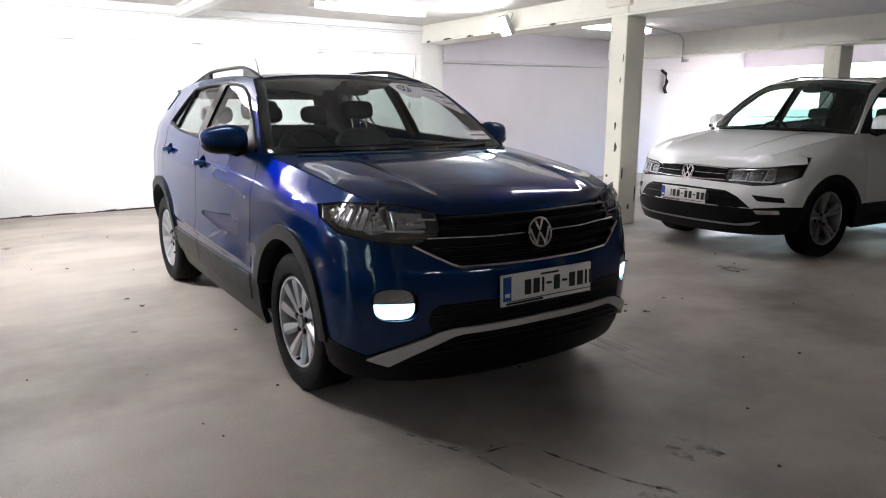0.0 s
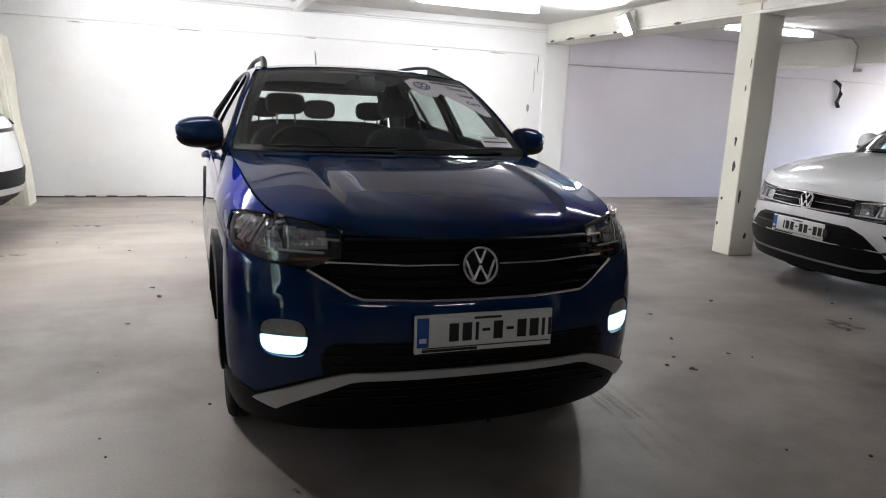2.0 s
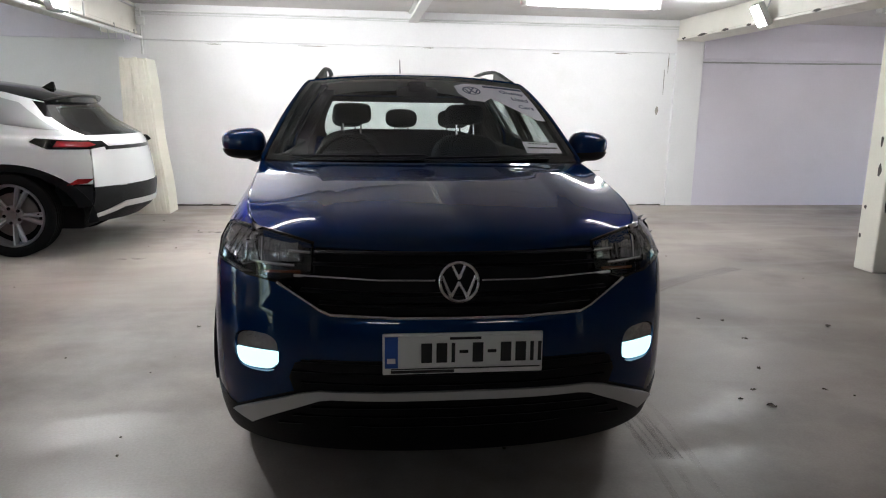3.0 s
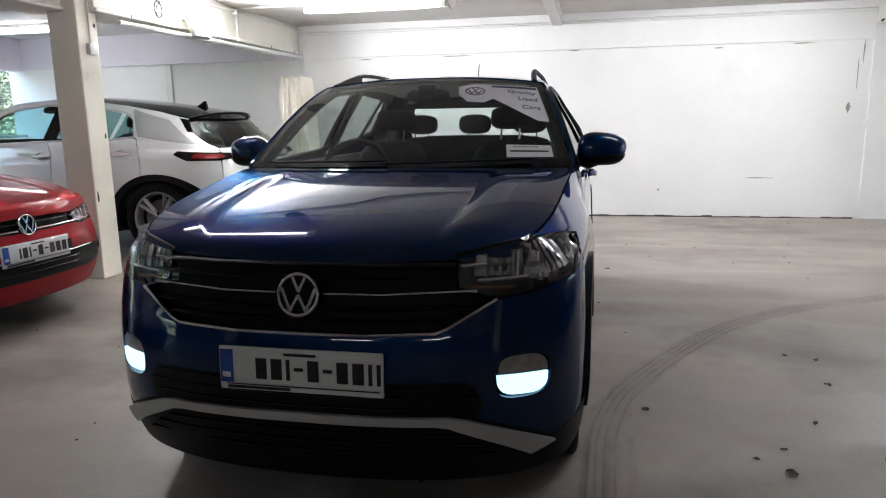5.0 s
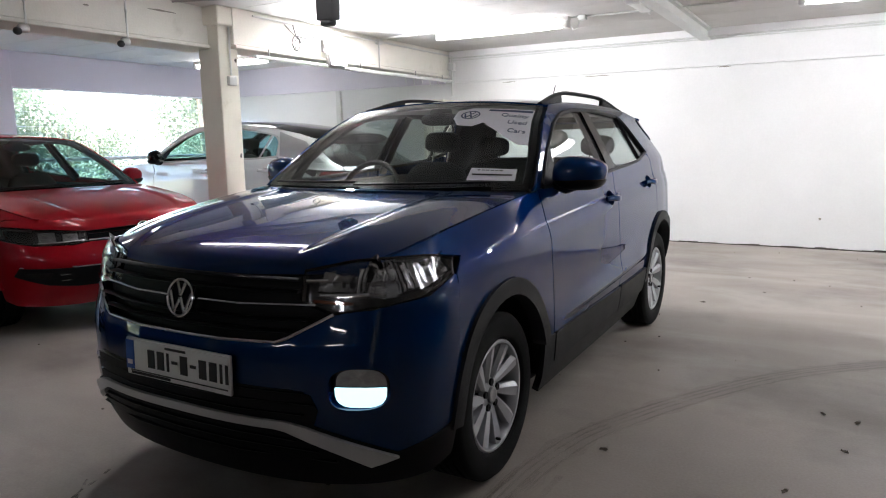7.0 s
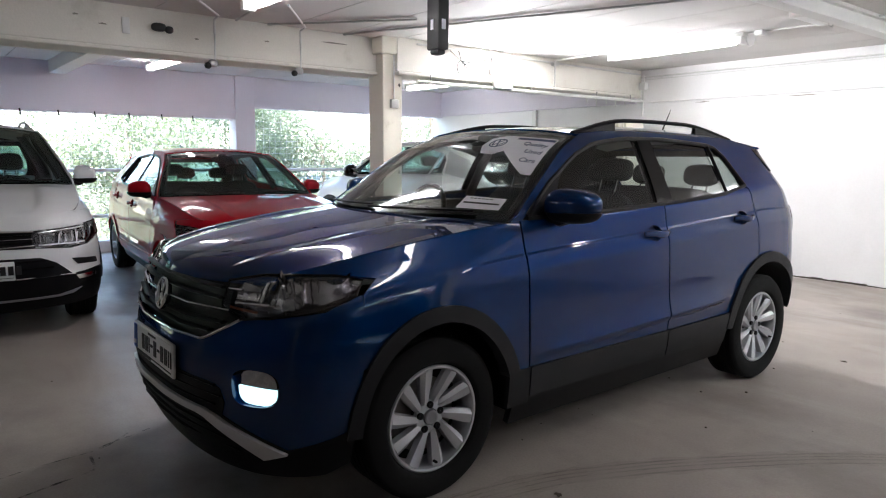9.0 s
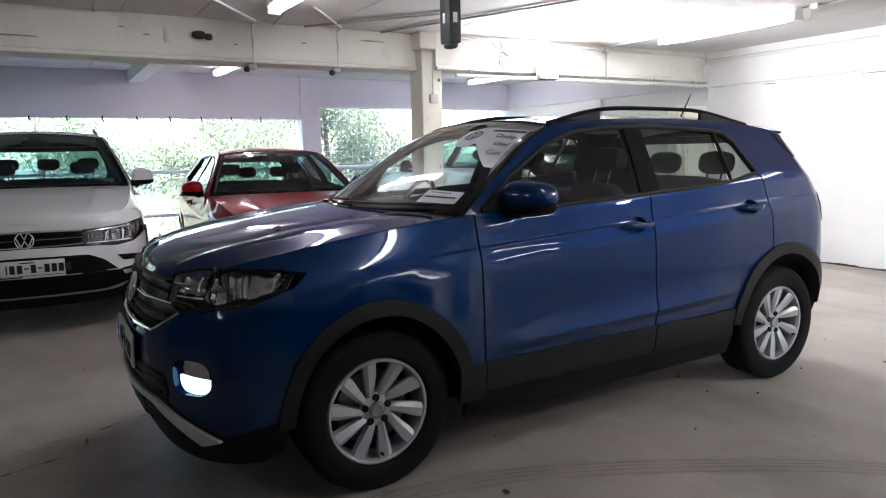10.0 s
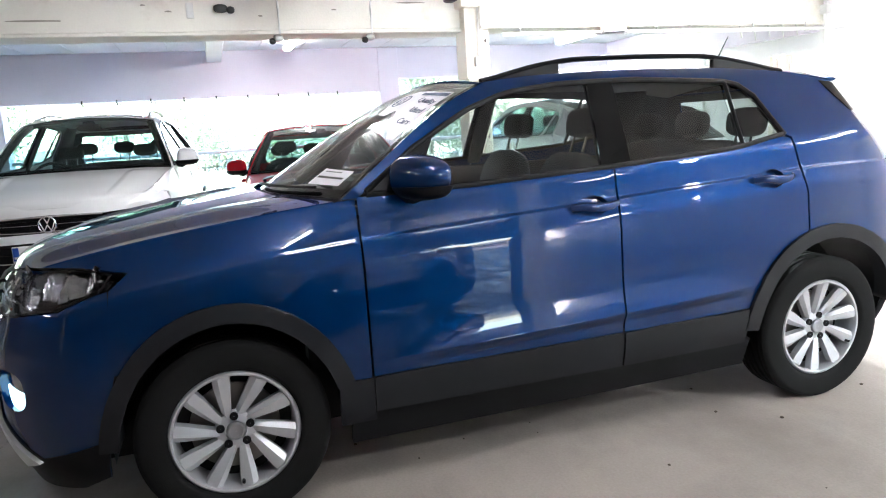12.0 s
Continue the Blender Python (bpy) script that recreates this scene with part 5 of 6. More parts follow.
CROSS = dict(
    bars="wwn-w-wwnn", nose=0.825, tail=0.70, nose_drop=0.018, door_step=0.024, creases=CREASES, roll=-8, tail_material=M_DARKLENS, fog=rounded(0.652, 0.568, 0.078, 0.066),
    lamp=(("x", 0.462, 0.925), ("x", 0.6, 0.955), ("y", -0.56, 0.955), ("y", -0.42, 0.952), ("y", -0.285, 0.932), ("y", -0.37, 0.885), ("y", -0.5, 0.84), ("x", 0.68, 0.815), ("x", 0.57, 0.80), ("x", 0.465, 0.835)),
    cells=((("x", 0.515, 0.868), ("x", 0.635, 0.862), ("x", 0.645, 0.94), ("x", 0.52, 0.925)),
           (("x", 0.652, 0.85), ("x", 0.70, 0.84), ("y", -0.525, 0.87), ("y", -0.50, 0.945), ("x", 0.66, 0.945)),
           (("y", -0.515, 0.862), ("y", -0.42, 0.895), ("y", -0.37, 0.925), ("y", -0.42, 0.944), ("y", -0.49, 0.946))),
    lamp_bars=((0.47, 0.895, 0.54, 0.898, M_CHROME), (0.5, 0.836, 0.62, 0.828, M_AMBER), (0.52, 0.852, 0.66, 0.856, M_CHROME), (0.63, 0.86, 0.63, 0.93, M_CHROME)),
    grille=(("x", 0, 0.93), ("x", 0.46, 0.928), ("x", 0.465, 0.83), ("x", 0.57, 0.80), ("x", 0.405, 0.708), ("x", 0, 0.703)),
    bumper=(("x", 0, 0.703), ("x", 0.405, 0.708), ("x", 0.57, 0.797), ("x", 0.68, 0.812), ("y", -0.5, 0.836), ("y", -0.37, 0.88), ("y", -0.345, 0.885), ("y", -0.355, 0.62), ("y", -0.385, 0.5), ("y", -0.41, 0.26), ("y", -0.50, 0.225), ("x", 0.6, 0.21), ("x", 0, 0.2)),
    inserts=(("bumper_insert", (("x", 0, 0.57), ("x", 0.46, 0.565), ("x", 0.52, 0.55), ("x", 0.54, 0.50), ("x", 0.525, 0.448), ("x", 0.735, 0.332), ("y", -0.5, 0.37), ("y", -0.395, 0.40), ("y", -0.412, 0.262), ("y", -0.50, 0.227), ("x", 0.6, 0.212), ("x", 0, 0.202)), M_BLACK, 0.004),
             ("skid_strip", (("x", 0, 0.468), ("x", 0.44, 0.462), ("x", 0.5, 0.448), ("x", 0.735, 0.322), ("x", 0.665, 0.296), ("x", 0.44, 0.428), ("x", 0.40, 0.435), ("x", 0, 0.438)), M_SATIN, 0.02)),
    side_inserts=(("fog_lamp", rounded(0.652, 0.568, 0.077, 0.065), M_GLOSSBLACK, -0.012),
                  ("fog_glass", rounded(0.654, 0.570, 0.071, 0.059, 3.0, 0.574), M_FLUTED, -0.006),
                  ("running_light", rounded(0.652, 0.567, 0.073, 0.061, 3.2, -9, 0.568), M_DRL, -0.003)),
    strips=(("grille_strip", M_CHROME, 0.018, 0.013, (("x", 0, 0.706), ("x", 0.2, 0.706), ("x", 0.405, 0.712), ("x", 0.44, 0.725), ("x", 0.575, 0.80)), "join"),
            ("grille_bar", M_CHROME, 0.02, 0.012, (("x", 0.075, 0.818), ("x", 0.25, 0.818), ("x", 0.52, 0.826)), "pair"),
            ("grille_slat", M_BLACK, 0.03, 0.012, (("x", 0, 0.90), ("x", 0.25, 0.90), ("x", 0.455, 0.9)), "join"),
            ("grille_slat", M_BLACK, 0.03, 0.012, (("x", 0, 0.862), ("x", 0.25, 0.862), ("x", 0.46, 0.864)), "join"),
            ("grille_slat", M_BLACK, 0.03, 0.012, (("x", 0, 0.775), ("x", 0.25, 0.775), ("x", 0.50, 0.782)), "join"),
            ("grille_slat", M_BLACK, 0.03, 0.012, (("x", 0, 0.742), ("x", 0.25, 0.742), ("x", 0.44, 0.746)), "join"),
            ("lower_slat", M_BLACK, 0.025, 0.01, (("x", 0, 0.40), ("x", 0.25, 0.40), ("x", 0.47, 0.39)), "join"),
            ("lower_slat", M_BLACK, 0.025, 0.01, (("x", 0, 0.36), ("x", 0.25, 0.36), ("x", 0.53, 0.35)), "join"),
            ("lower_slat", M_BLACK, 0.025, 0.01, (("x", 0, 0.32), ("x", 0.25, 0.32), ("x", 0.58, 0.31)), "join"),
            ("mesh_slat", M_BLACK, 0.02, 0.008, (("x", 0, 0.56), ("x", 0.25, 0.56), ("x", 0.5, 0.558)), "join"),
            ("mesh_slat", M_BLACK, 0.02, 0.008, (("x", 0, 0.525), ("x", 0.25, 0.525), ("x", 0.53, 0.523)), "join"),
            ("mesh_slat", M_BLACK, 0.02, 0.008, (("x", 0, 0.49), ("x", 0.25, 0.49), ("x", 0.5, 0.488)), "join")),
)
cross, cross_warp, cross_front = car("parked_suv", pose(0, 0, 0), CROSS, "dark blue small SUV with grey cladding, running lights lit", M_BLUE)

# ---- flood lamps on the beams ----
flood_light(-2.98, 3.86, 2.25, 84, -16, FLOOD)
flood_light(3.95, 4.42, 2.36, -100, 28, 0.18 * FLOOD)

# ---- the other parked cars ----
LIP = (("x", 0, 0.932), ("x", 0.46, 0.93), ("x", 0.6, 0.957), ("y", -0.56, 0.957), ("y", -0.42, 0.952), ("y", -0.295, 0.94))
FOOT = (("y", -0.345, 0.885), ("y", -0.355, 0.62), ("y", -0.385, 0.5), ("y", -0.41, 0.26), ("y", -0.50, 0.225), ("x", 0.6, 0.21), ("x", 0, 0.2))
TIGER = dict(
    glass=M_TEALGLASS, front_glass=M_TEALGLASS, rear_glass=M_DARKGLASS,
    cab=0.09, tumble=0.03, mirror=(0.098, 0.075, 0.095),
    wheelbase=2.68, half=0.92, nose=0.90, tail=0.88, wheel=0.35, rim=0.235, track=0.75, spokes="five", alloy=M_ALLOYDARK,
    heights=((0, 0), (0.325, 0.345), (0.75, 0.695), (1.1, 1.105), (1.55, 1.66)), rail_material=M_SATIN, seal=M_BLACK, aerial=False,
    lamp=(("x", 0.37, 0.838), ("x", 0.6, 0.86), ("y", -0.5, 0.882), ("y", -0.36, 0.885), ("y", -0.44, 0.80), ("x", 0.72, 0.735), ("x", 0.6, 0.718), ("x", 0.37, 0.735)),
    cells=((0.46, 0.795, 0.045, 0.03), (0.59, 0.80, 0.045, 0.034), (0.69, 0.81, 0.035, 0.03)),
    lamp_bars=((0.40, 0.752, 0.70, 0.752, M_STICKER), (0.525, 0.755, 0.535, 0.82, M_STICKER), (0.645, 0.755, 0.66, 0.825, M_STICKER), (0.40, 0.835, 0.70, 0.855, M_CHROME)),
    grille=(("x", 0, 0.858), ("x", 0.366, 0.85), ("x", 0.366, 0.748), ("x", 0, 0.738)),
    bumper=(("x", 0, 0.738), ("x", 0.366, 0.73), ("x", 0.6, 0.713), ("x", 0.72, 0.73), ("y", -0.44, 0.795)) + FOOT,
    emblem=0.80, emblem_tilt=-8, plate=(0.0, 0.57),
    inserts=(("lower_intake", (("x", 0, 0.665), ("x", 0.40, 0.655), ("x", 0.50, 0.60), ("x", 0.60, 0.475), ("x", 0, 0.462)), M_BLACK, 0.004),
             ("lower_skirt", (("x", 0, 0.468), ("x", 0.55, 0.47), ("x", 0.78, 0.50), ("y", -0.39, 0.49), ("y", -0.412, 0.262), ("y", -0.50, 0.227), ("x", 0.6, 0.212), ("x", 0, 0.202)), M_BLACK, 0.006),
             ("skid_strip", (("x", 0, 0.30), ("x", 0.5, 0.302), ("x", 0.66, 0.34), ("x", 0.60, 0.30), ("x", 0.5, 0.288), ("x", 0, 0.286)), M_ALLOYDARK, 0.012)),
    side_inserts=(("corner_intake", (("x", 0.60, 0.625), ("x", 0.775, 0.60), ("x", 0.785, 0.545), ("x", 0.64, 0.56)), M_BLACK, 0.005),
                  ("hood_lip", LIP + (("y", -0.355, 0.892), ("y", -0.5, 0.886), ("x", 0.6, 0.864), ("x", 0.37, 0.853), ("x", 0.0, 0.862)), M_WHITE_CAR, 0.0),
                  ("fog_lamp", (("x", 0.62, 0.455), ("x", 0.76, 0.462), ("x", 0.765, 0.42), ("x", 0.64, 0.415)), M_CHROME, 0.011)),
    strips=(("grille_bar", M_CHROME, 0.012, 0.012, (("x", 0, 0.853), ("x", 0.2, 0.851), ("x", 0.37, 0.845)), "join"),
            ("grille_bar", M_CHROME, 0.012, 0.012, (("x", 0, 0.748), ("x", 0.2, 0.749), ("x", 0.37, 0.754)), "join"),
            ("grille_slat", M_CHROME, 0.012, 0.008, (("x", 0.07, 0.80), ("x", 0.2, 0.80), ("x", 0.36, 0.80)), "pair"),
            ("grille_slat", M_GLOSSBLACK, 0.02, 0.01, (("x", 0, 0.825), ("x", 0.2, 0.825), ("x", 0.36, 0.824)), "join"),
            ("grille_slat", M_GLOSSBLACK, 0.02, 0.01, (("x", 0, 0.775), ("x", 0.2, 0.775), ("x", 0.36, 0.776)), "join"),
            ("lower_strip", M_CHROME, 0.014, 0.012, (("x", 0, 0.472), ("x", 0.3, 0.472), ("x", 0.56, 0.475), ("x", 0.62, 0.47)), "join"),
            ("intake_slat", M_GLOSSBLACK, 0.02, 0.01, (("x", 0, 0.56), ("x", 0.25, 0.56), ("x", 0.48, 0.562)), "join"),
            ("intake_slat", M_GLOSSBLACK, 0.02, 0.01, (("x", 0, 0.63), ("x", 0.2, 0.63), ("x", 0.45, 0.63)), "join")),
)
HATCH = dict(
    glass=M_TEALGLASS, front_glass=M_TEALGLASS, rear_glass=M_DARKGLASS,
    tumble=0.07, mirror=(0.1, 0.075, 0.082),
    wheelbase=2.62, half=0.895, nose=0.87, tail=0.77, wheel=0.316, rim=0.205, track=0.735, spokes="five", alloy=M_ALLOY, rails=False, aerial=False,
    clad=M_RED_CAR, heights=((0, 0), (0.325, 0.315), (0.75, 0.615), (1.1, 0.975), (1.55, 1.45)), seal=M_BLACK,
    lamp=(("x", 0.40, 0.862), ("x", 0.6, 0.885), ("y", -0.5, 0.905), ("y", -0.35, 0.908), ("y", -0.43, 0.83), ("x", 0.7, 0.785), ("x", 0.5, 0.775), ("x", 0.40, 0.79)),
    cells=((0.5, 0.826, 0.045, 0.03), (0.63, 0.838, 0.045, 0.034)),
    lamp_bars=((0.42, 0.80, 0.68, 0.798, M_CHROME),),
    grille=(("x", 0, 0.87), ("x", 0.396, 0.858), ("x", 0.396, 0.79), ("x", 0, 0.78)),
    bumper=(("x", 0, 0.78), ("x", 0.396, 0.787), ("x", 0.5, 0.772), ("x", 0.7, 0.781), ("y", -0.43, 0.826)) + FOOT,
    emblem=0.832, emblem_tilt=-10, plate=(0.0, 0.645),
    inserts=(("lower_intake", (("x", 0, 0.565), ("x", 0.5, 0.565), ("x", 0.78, 0.585), ("x", 0.8, 0.5), ("x", 0.66, 0.40), ("x", 0.5, 0.37), ("x", 0, 0.36)), M_BLACK, 0.004),),
    side_inserts=(("hood_lip", LIP + (("y", -0.345, 0.913), ("y", -0.5, 0.909), ("x", 0.6, 0.889), ("x", 0.40, 0.866), ("x", 0.0, 0.874)), M_RED_CAR, 0.0),
                  ("fog_lamp", (("x", 0.63, 0.53), ("x", 0.76, 0.54), ("x", 0.765, 0.49), ("x", 0.65, 0.475)), M_GLOSSBLACK, 0.011)),
    strips=(("grille_bar", M_CHROME, 0.014, 0.012, (("x", 0.07, 0.80), ("x", 0.2, 0.80), ("x", 0.40, 0.802)), "pair"),
            ("grille_slat", M_GLOSSBLACK, 0.02, 0.01, (("x", 0, 0.842), ("x", 0.2, 0.842), ("x", 0.39, 0.842)), "join"),
            ("lower_strip", M_CHROME, 0.016, 0.012, (("x", 0, 0.57), ("x", 0.3, 0.57), ("x", 0.5, 0.572), ("x", 0.78, 0.592)), "join"),
            ("intake_slat", M_GLOSSBLACK, 0.02, 0.01, (("x", 0, 0.5), ("x", 0.3, 0.5), ("x", 0.6, 0.5)), "join"),
            ("intake_slat", M_GLOSSBLACK, 0.02, 0.01, (("x", 0, 0.44), ("x", 0.3, 0.44), ("x", 0.6, 0.44)), "join")),
)
ELECTRIC = dict(TIGER)
ELECTRIC.update(
    wheelbase=2.77, half=0.925, nose=0.86, tail=0.95, wheel=0.365, rim=0.268, track=0.77, alloy=M_ALLOYDARK, rails=False, spoiler=M_GLOSSBLACK, rear_glass=M_DARKGLASS, black_mirror=True,
    heights=((0, 0), (0.325, 0.36), (0.75, 0.76), (1.1, 1.11), (1.55, 1.60)), seal=M_SATIN, tail_material=M_GLOSSBLACK, clad=M_BLACK, droop=0.15, paint_down=0.97,
    tail_lamp=[(2.70, 1.02), (2.80, 0.945), (3.0, 0.945), (3.08, 0.98), (3.05, 1.04), (2.73, 1.06)])
car("parked_suv", pose(4.37, 1.05, 0, 0, 0, 266), dict(TIGER, bars="nww-ww-www", roll=40), "white SUV with chrome grille bars parked beside the column", M_WHITE_CAR)
car("parked_suv", pose(-3.69, -1.18, 0, 0, 0, 86), dict(TIGER, bars="nww-w-wwww", roll=5), "white SUV with chrome grille bars parked by the openings", M_WHITE_CAR)
car("parked_hatchback", pose(-3.43, 1.08, 0, 0, 0, 86), dict(HATCH, bars="nwn-w-wwww", roll=12), "bright red hatchback with chrome strips parked by the openings", M_RED_CAR)
idc, id_warp, _ = car("parked_electric_suv", pose(-6.08, 4.26, 0, 0, 0, 270), dict(ELECTRIC, bars="www-w-www"), "white electric SUV with a black roof parked behind the column", M_WHITE_CAR, M_GLOSSBLACK)
for sx in (1, -1):
    fn = lambda y, z, sx=sx: id_warp(Vector((sx * flank(y, z), y, z)))
    panel("tail_light", [(2.83, 0.97), (2.99, 0.968), (3.03, 0.99), (3.0, 1.025), (2.85, 1.035)], fn, M_REDLENS, idc, 0.03, 0.004, 0.008, "red tail light")
    panel("pillar_trim", [(2.38, 1.215), (2.86, 1.15), (2.6, 1.40), (2.25, 1.475), (2.29, 1.38)], fn, M_SILVER_CAR, idc, 0.04, 0.006, 0.004, "silver roof pillar trim")
    panel("rear_reflector", [(2.885, 0.61), (2.985, 0.625), (3.015, 0.67), (2.94, 0.67)], fn, M_REDLENS, idc, 0.03, 0.006, 0.014)
fn = lambda u, v: id_warp(tail_at(u, v))
panel("skid_strip", [(-0.95, 1.24), (-0.6, 1.13), (0.6, 1.13), (0.95, 1.24), (0.95, 1.29), (0.6, 1.19), (-0.6, 1.19), (-0.95, 1.29)], fn, M_SATIN, idc, 0.06, 0.01, 0.02)
panel("tail_strip", rect(-0.8, 0.8, 0.655, 0.69), fn, M_GLOSSBLACK, idc, 0.06, 0.006, 0.004)

# ---- stickers on the blue car's windscreen ----
def on_screen(u, v, off=0.004, turn=0):
    e = 1e-3
    p = windscreen_at(u, v)
    ax = (windscreen_at(u + e, v) - windscreen_at(u - e, v)).normalized()
    up = (windscreen_at(u, v + e) - windscreen_at(u, v - e)).normalized()
    n = ax.cross(up).normalized()
    up = n.cross(ax)
    m = Matrix((ax, up, n)).transposed().to_4x4()
    m.translation = p + n * off
    return m @ pose(0, 0, 0, 0, 0, turn)


banner = panel("windscreen_banner", [(0.30, 0.775), (0.40, 0.842), (0.93, 0.862), (0.93, 0.425), (0.86, 0.425), (0.57, 0.620), (0.50, 0.570), (0.38, 0.575), (0.31, 0.655)], windscreen_at, M_STICKER, None, 0.04, 0, 0.003, "", (0, 1.2, 0.75))
tagged(banner, "white triangular dealer sticker in the windscreen corner", "sticker")
strip_ = panel("banner_stripe", [(0.56, 0.820), (0.92, 0.840), (0.92, 0.800), (0.56, 0.787)], windscreen_at, M_STICKERBLUE, banner, 0.05, 0, 0.0045)
bm = bmesh.new()
lathe(bm, [(0.049, 0), (0.049, 0.001), (0.042, 0.001), (0.042, 0)], 30)
part("round_mark", bm, M_STICKERBLUE, banner).matrix_local = on_screen(0.435, 0.705, 0.0045)
bm = bmesh.new()
for s in (-1, 1):
    sweep(bm, [(s * 0.0158, 0.0342, 0.001), (0, 0.005, 0.001)], 0.008, 0.001, seg=4)
    sweep(bm, [(s * 0.0342, 0.013, 0.001), (s * 0.0158, -0.0342, 0.001)], 0.008, 0.001, seg=4)
    sweep(bm, [(s * 0.0158, -0.0342, 0.001), (0, 0.0, 0.001)], 0.008, 0.001, seg=4)
part("mark_strokes", bm, M_STICKERBLUE, banner).matrix_local = on_screen(0.435, 0.705, 0.0045)
for text, u, v in (("Quality", 0.90, 0.730), ("Used", 0.90, 0.640), ("Cars", 0.90, 0.550)):
    words("lettering", text, 0.047, on_screen(u, v, 0.0045), M_STICKERBLUE, banner, align="RIGHT")
notice = tagged(panel("windscreen_notice", rect(0.64, 0.90, 0.085, 0.19), windscreen_at, M_STICKER, None, 0.05, 0, 0.003), "white paper notice inside the windscreen corner", "sticker")
panel("notice_bar", rect(0.66, 0.88, 0.127, 0.14), windscreen_at, M_INK, notice, 0.05, 0, 0.0045)
for k in range(6):
    panel("notice_bar", rect(0.68 + 0.025 * k, 0.698 + 0.025 * k, 0.168, 0.175), windscreen_at, M_INK, notice, 0.05, 0, 0.0045)

# ---- fittings on the beams, columns and walls ----
XB, XF = -3.12, -3.32


def fitting(name, label, category, group=""):
    return tagged(empty(name), label, category, group)


for y, run in ((0.70, -1.0), (1.53, 0.9)):
    f = fitting("ceiling_sensor", "grey sensor on a conduit drop at the beam", "sensor", "sensors on the beam")
    part("conduit", sweep(bmesh.new(), [(XF + 0.9, y - 0.55, CEIL - 0.012), (XF + 0.12, y, CEIL - 0.012), (XF + 0.02, y, CEIL - 0.03), (XF + 0.015, y, 2.42), (XF + 0.015, y, 2.2)], 0.02), M_STEEL, f)
    part("head", blob(bmesh.new(), (XF + 0.01, y - 0.02, 2.165), (0.03, 0.045, 0.035), 2.4), M_GALV, f)
    part("lens", blob(bmesh.new(), (XF + 0.02, y - 0.07, 2.14), (0.028, 0.03, 0.028), 2.2), M_CABLE, f)
f = fitting("security_camera", "small black camera on the beam face", "camera")
part("housing", blob(bmesh.new(), (XF + 0.035, 0.22, 2.415), (0.035, 0.06, 0.035), 2.6, m=pose(0, 0, 0.0)), M_CABLE, f)
part("hood", blob(bmesh.new(), (XF + 0.05, 0.30, 2.40), (0.03, 0.035, 0.03), 2.4), M_CABLE, f)
part("plate", block(XF - 0.004, XF + 0.006, -0.06, 0.0, 2.34, 2.47, bevel=0.004), M_STEEL, f)
f = fitting("switch_box", "small grey switch box with conduit on the column", "switch")
part("box", block(-3.202, -3.16, 2.48, 2.57, 1.86, 1.95, bevel=0.006), M_GALV, f)
part("conduit", sweep(bmesh.new(), [(-3.185, 2.525, 1.95), (-3.185, 2.525, 2.4)], 0.02), M_STEEL, f)
f = fitting("ceiling_conduit", "grey conduits and cables fixed to the ceiling", "conduit")
for pts in (((-3.3, 2.0, CEIL - 0.012), (-1.8, 2.6, CEIL - 0.012), (0.2, 3.4, CEIL - 0.012)), ((-3.3, -0.6, CEIL - 0.012), (-1.0, -0.7, CEIL - 0.012)), ((-2.1, 0.75, CEIL - 0.012), (-3.3, 0.9, CEIL - 0.012)), ((-3.3, 1.2, CEIL - 0.012), (-2.2, 2.1, CEIL - 0.012))):
    part("run", sweep(bmesh.new(), pts, 0.02), M_GALV, f)
f = fitting("cable_loop", "loose cable looped on the beam", "cable")
loop = [(XB + 0.03, 3.31, CEIL - 0.06)] + [(XB + 0.04, 3.34 + 0.055 * math.sin(a * 0.5), 2.33 + 0.075 * math.cos(a * 0.5)) for a in range(14)] + [(XB + 0.05, 3.5, 2.39), (XB + 0.05, 3.72, 2.45)]
part("cable", sweep(bmesh.new(), loop, 0.011), M_CABLE, f)
f = fitting("beam_pipe", "white pipe slung along the beam", "pipe")
part("pipe", sweep(bmesh.new(), [(XB + 0.07, 2.72, 2.135), (XB + 0.07, 4.5, 2.14), (XB + 0.07, BACK - 0.1, 2.15)], 0.042), M_STEEL, f)
for y in (2.9, 4.4, 5.6, 6.3):
    part("hanger", sweep(bmesh.new(), [(XB + 0.07, y, 2.12), (XB + 0.07, y, 2.22)], 0.012), M_GALV, f)
f = fitting("beam_conduit", "thin painted conduit along the top of the beam", "conduit")
part("run", sweep(bmesh.new(), [(XB + 0.03, 2.75, CEIL - 0.05), (XB + 0.03, 4.84, CEIL - 0.055), (XB + 0.03, BACK - 0.1, CEIL - 0.06)], 0.022), M_STEEL, f)
part("drop", sweep(bmesh.new(), [(XB + 0.03, 4.84, CEIL - 0.06), (XB + 0.03, 4.84, 2.2)], 0.02), M_STEEL, f)
part("junction_box", block(XB, XB + 0.06, 4.80, 4.88, CEIL - 0.09, CEIL - 0.03, bevel=0.008), M_STEEL, f)
part("spur", sweep(bmesh.new(), [(XB + 0.04, 4.86, CEIL - 0.02), (-2.3, 4.87, CEIL - 0.016)], 0.018), M_STEEL, f)
part("spur", sweep(bmesh.new(), [(-0.66, 4.88, CEIL - 0.016), (1.42, 4.95, CEIL - 0.016)], 0.018), M_STEEL, f)
f = fitting("conduit_drop", "painted conduit with a box at the wall corner", "conduit")
part("run", sweep(bmesh.new(), [(-3.05, BACK - 0.08, 2.5), (-3.05, BACK - 0.08, 1.95)], 0.026), M_STEEL, f)
part("box", block(-3.1, -3.0, BACK - 0.12, BACK - 0.05, 2.3, 2.4, bevel=0.008), M_STEEL, f)
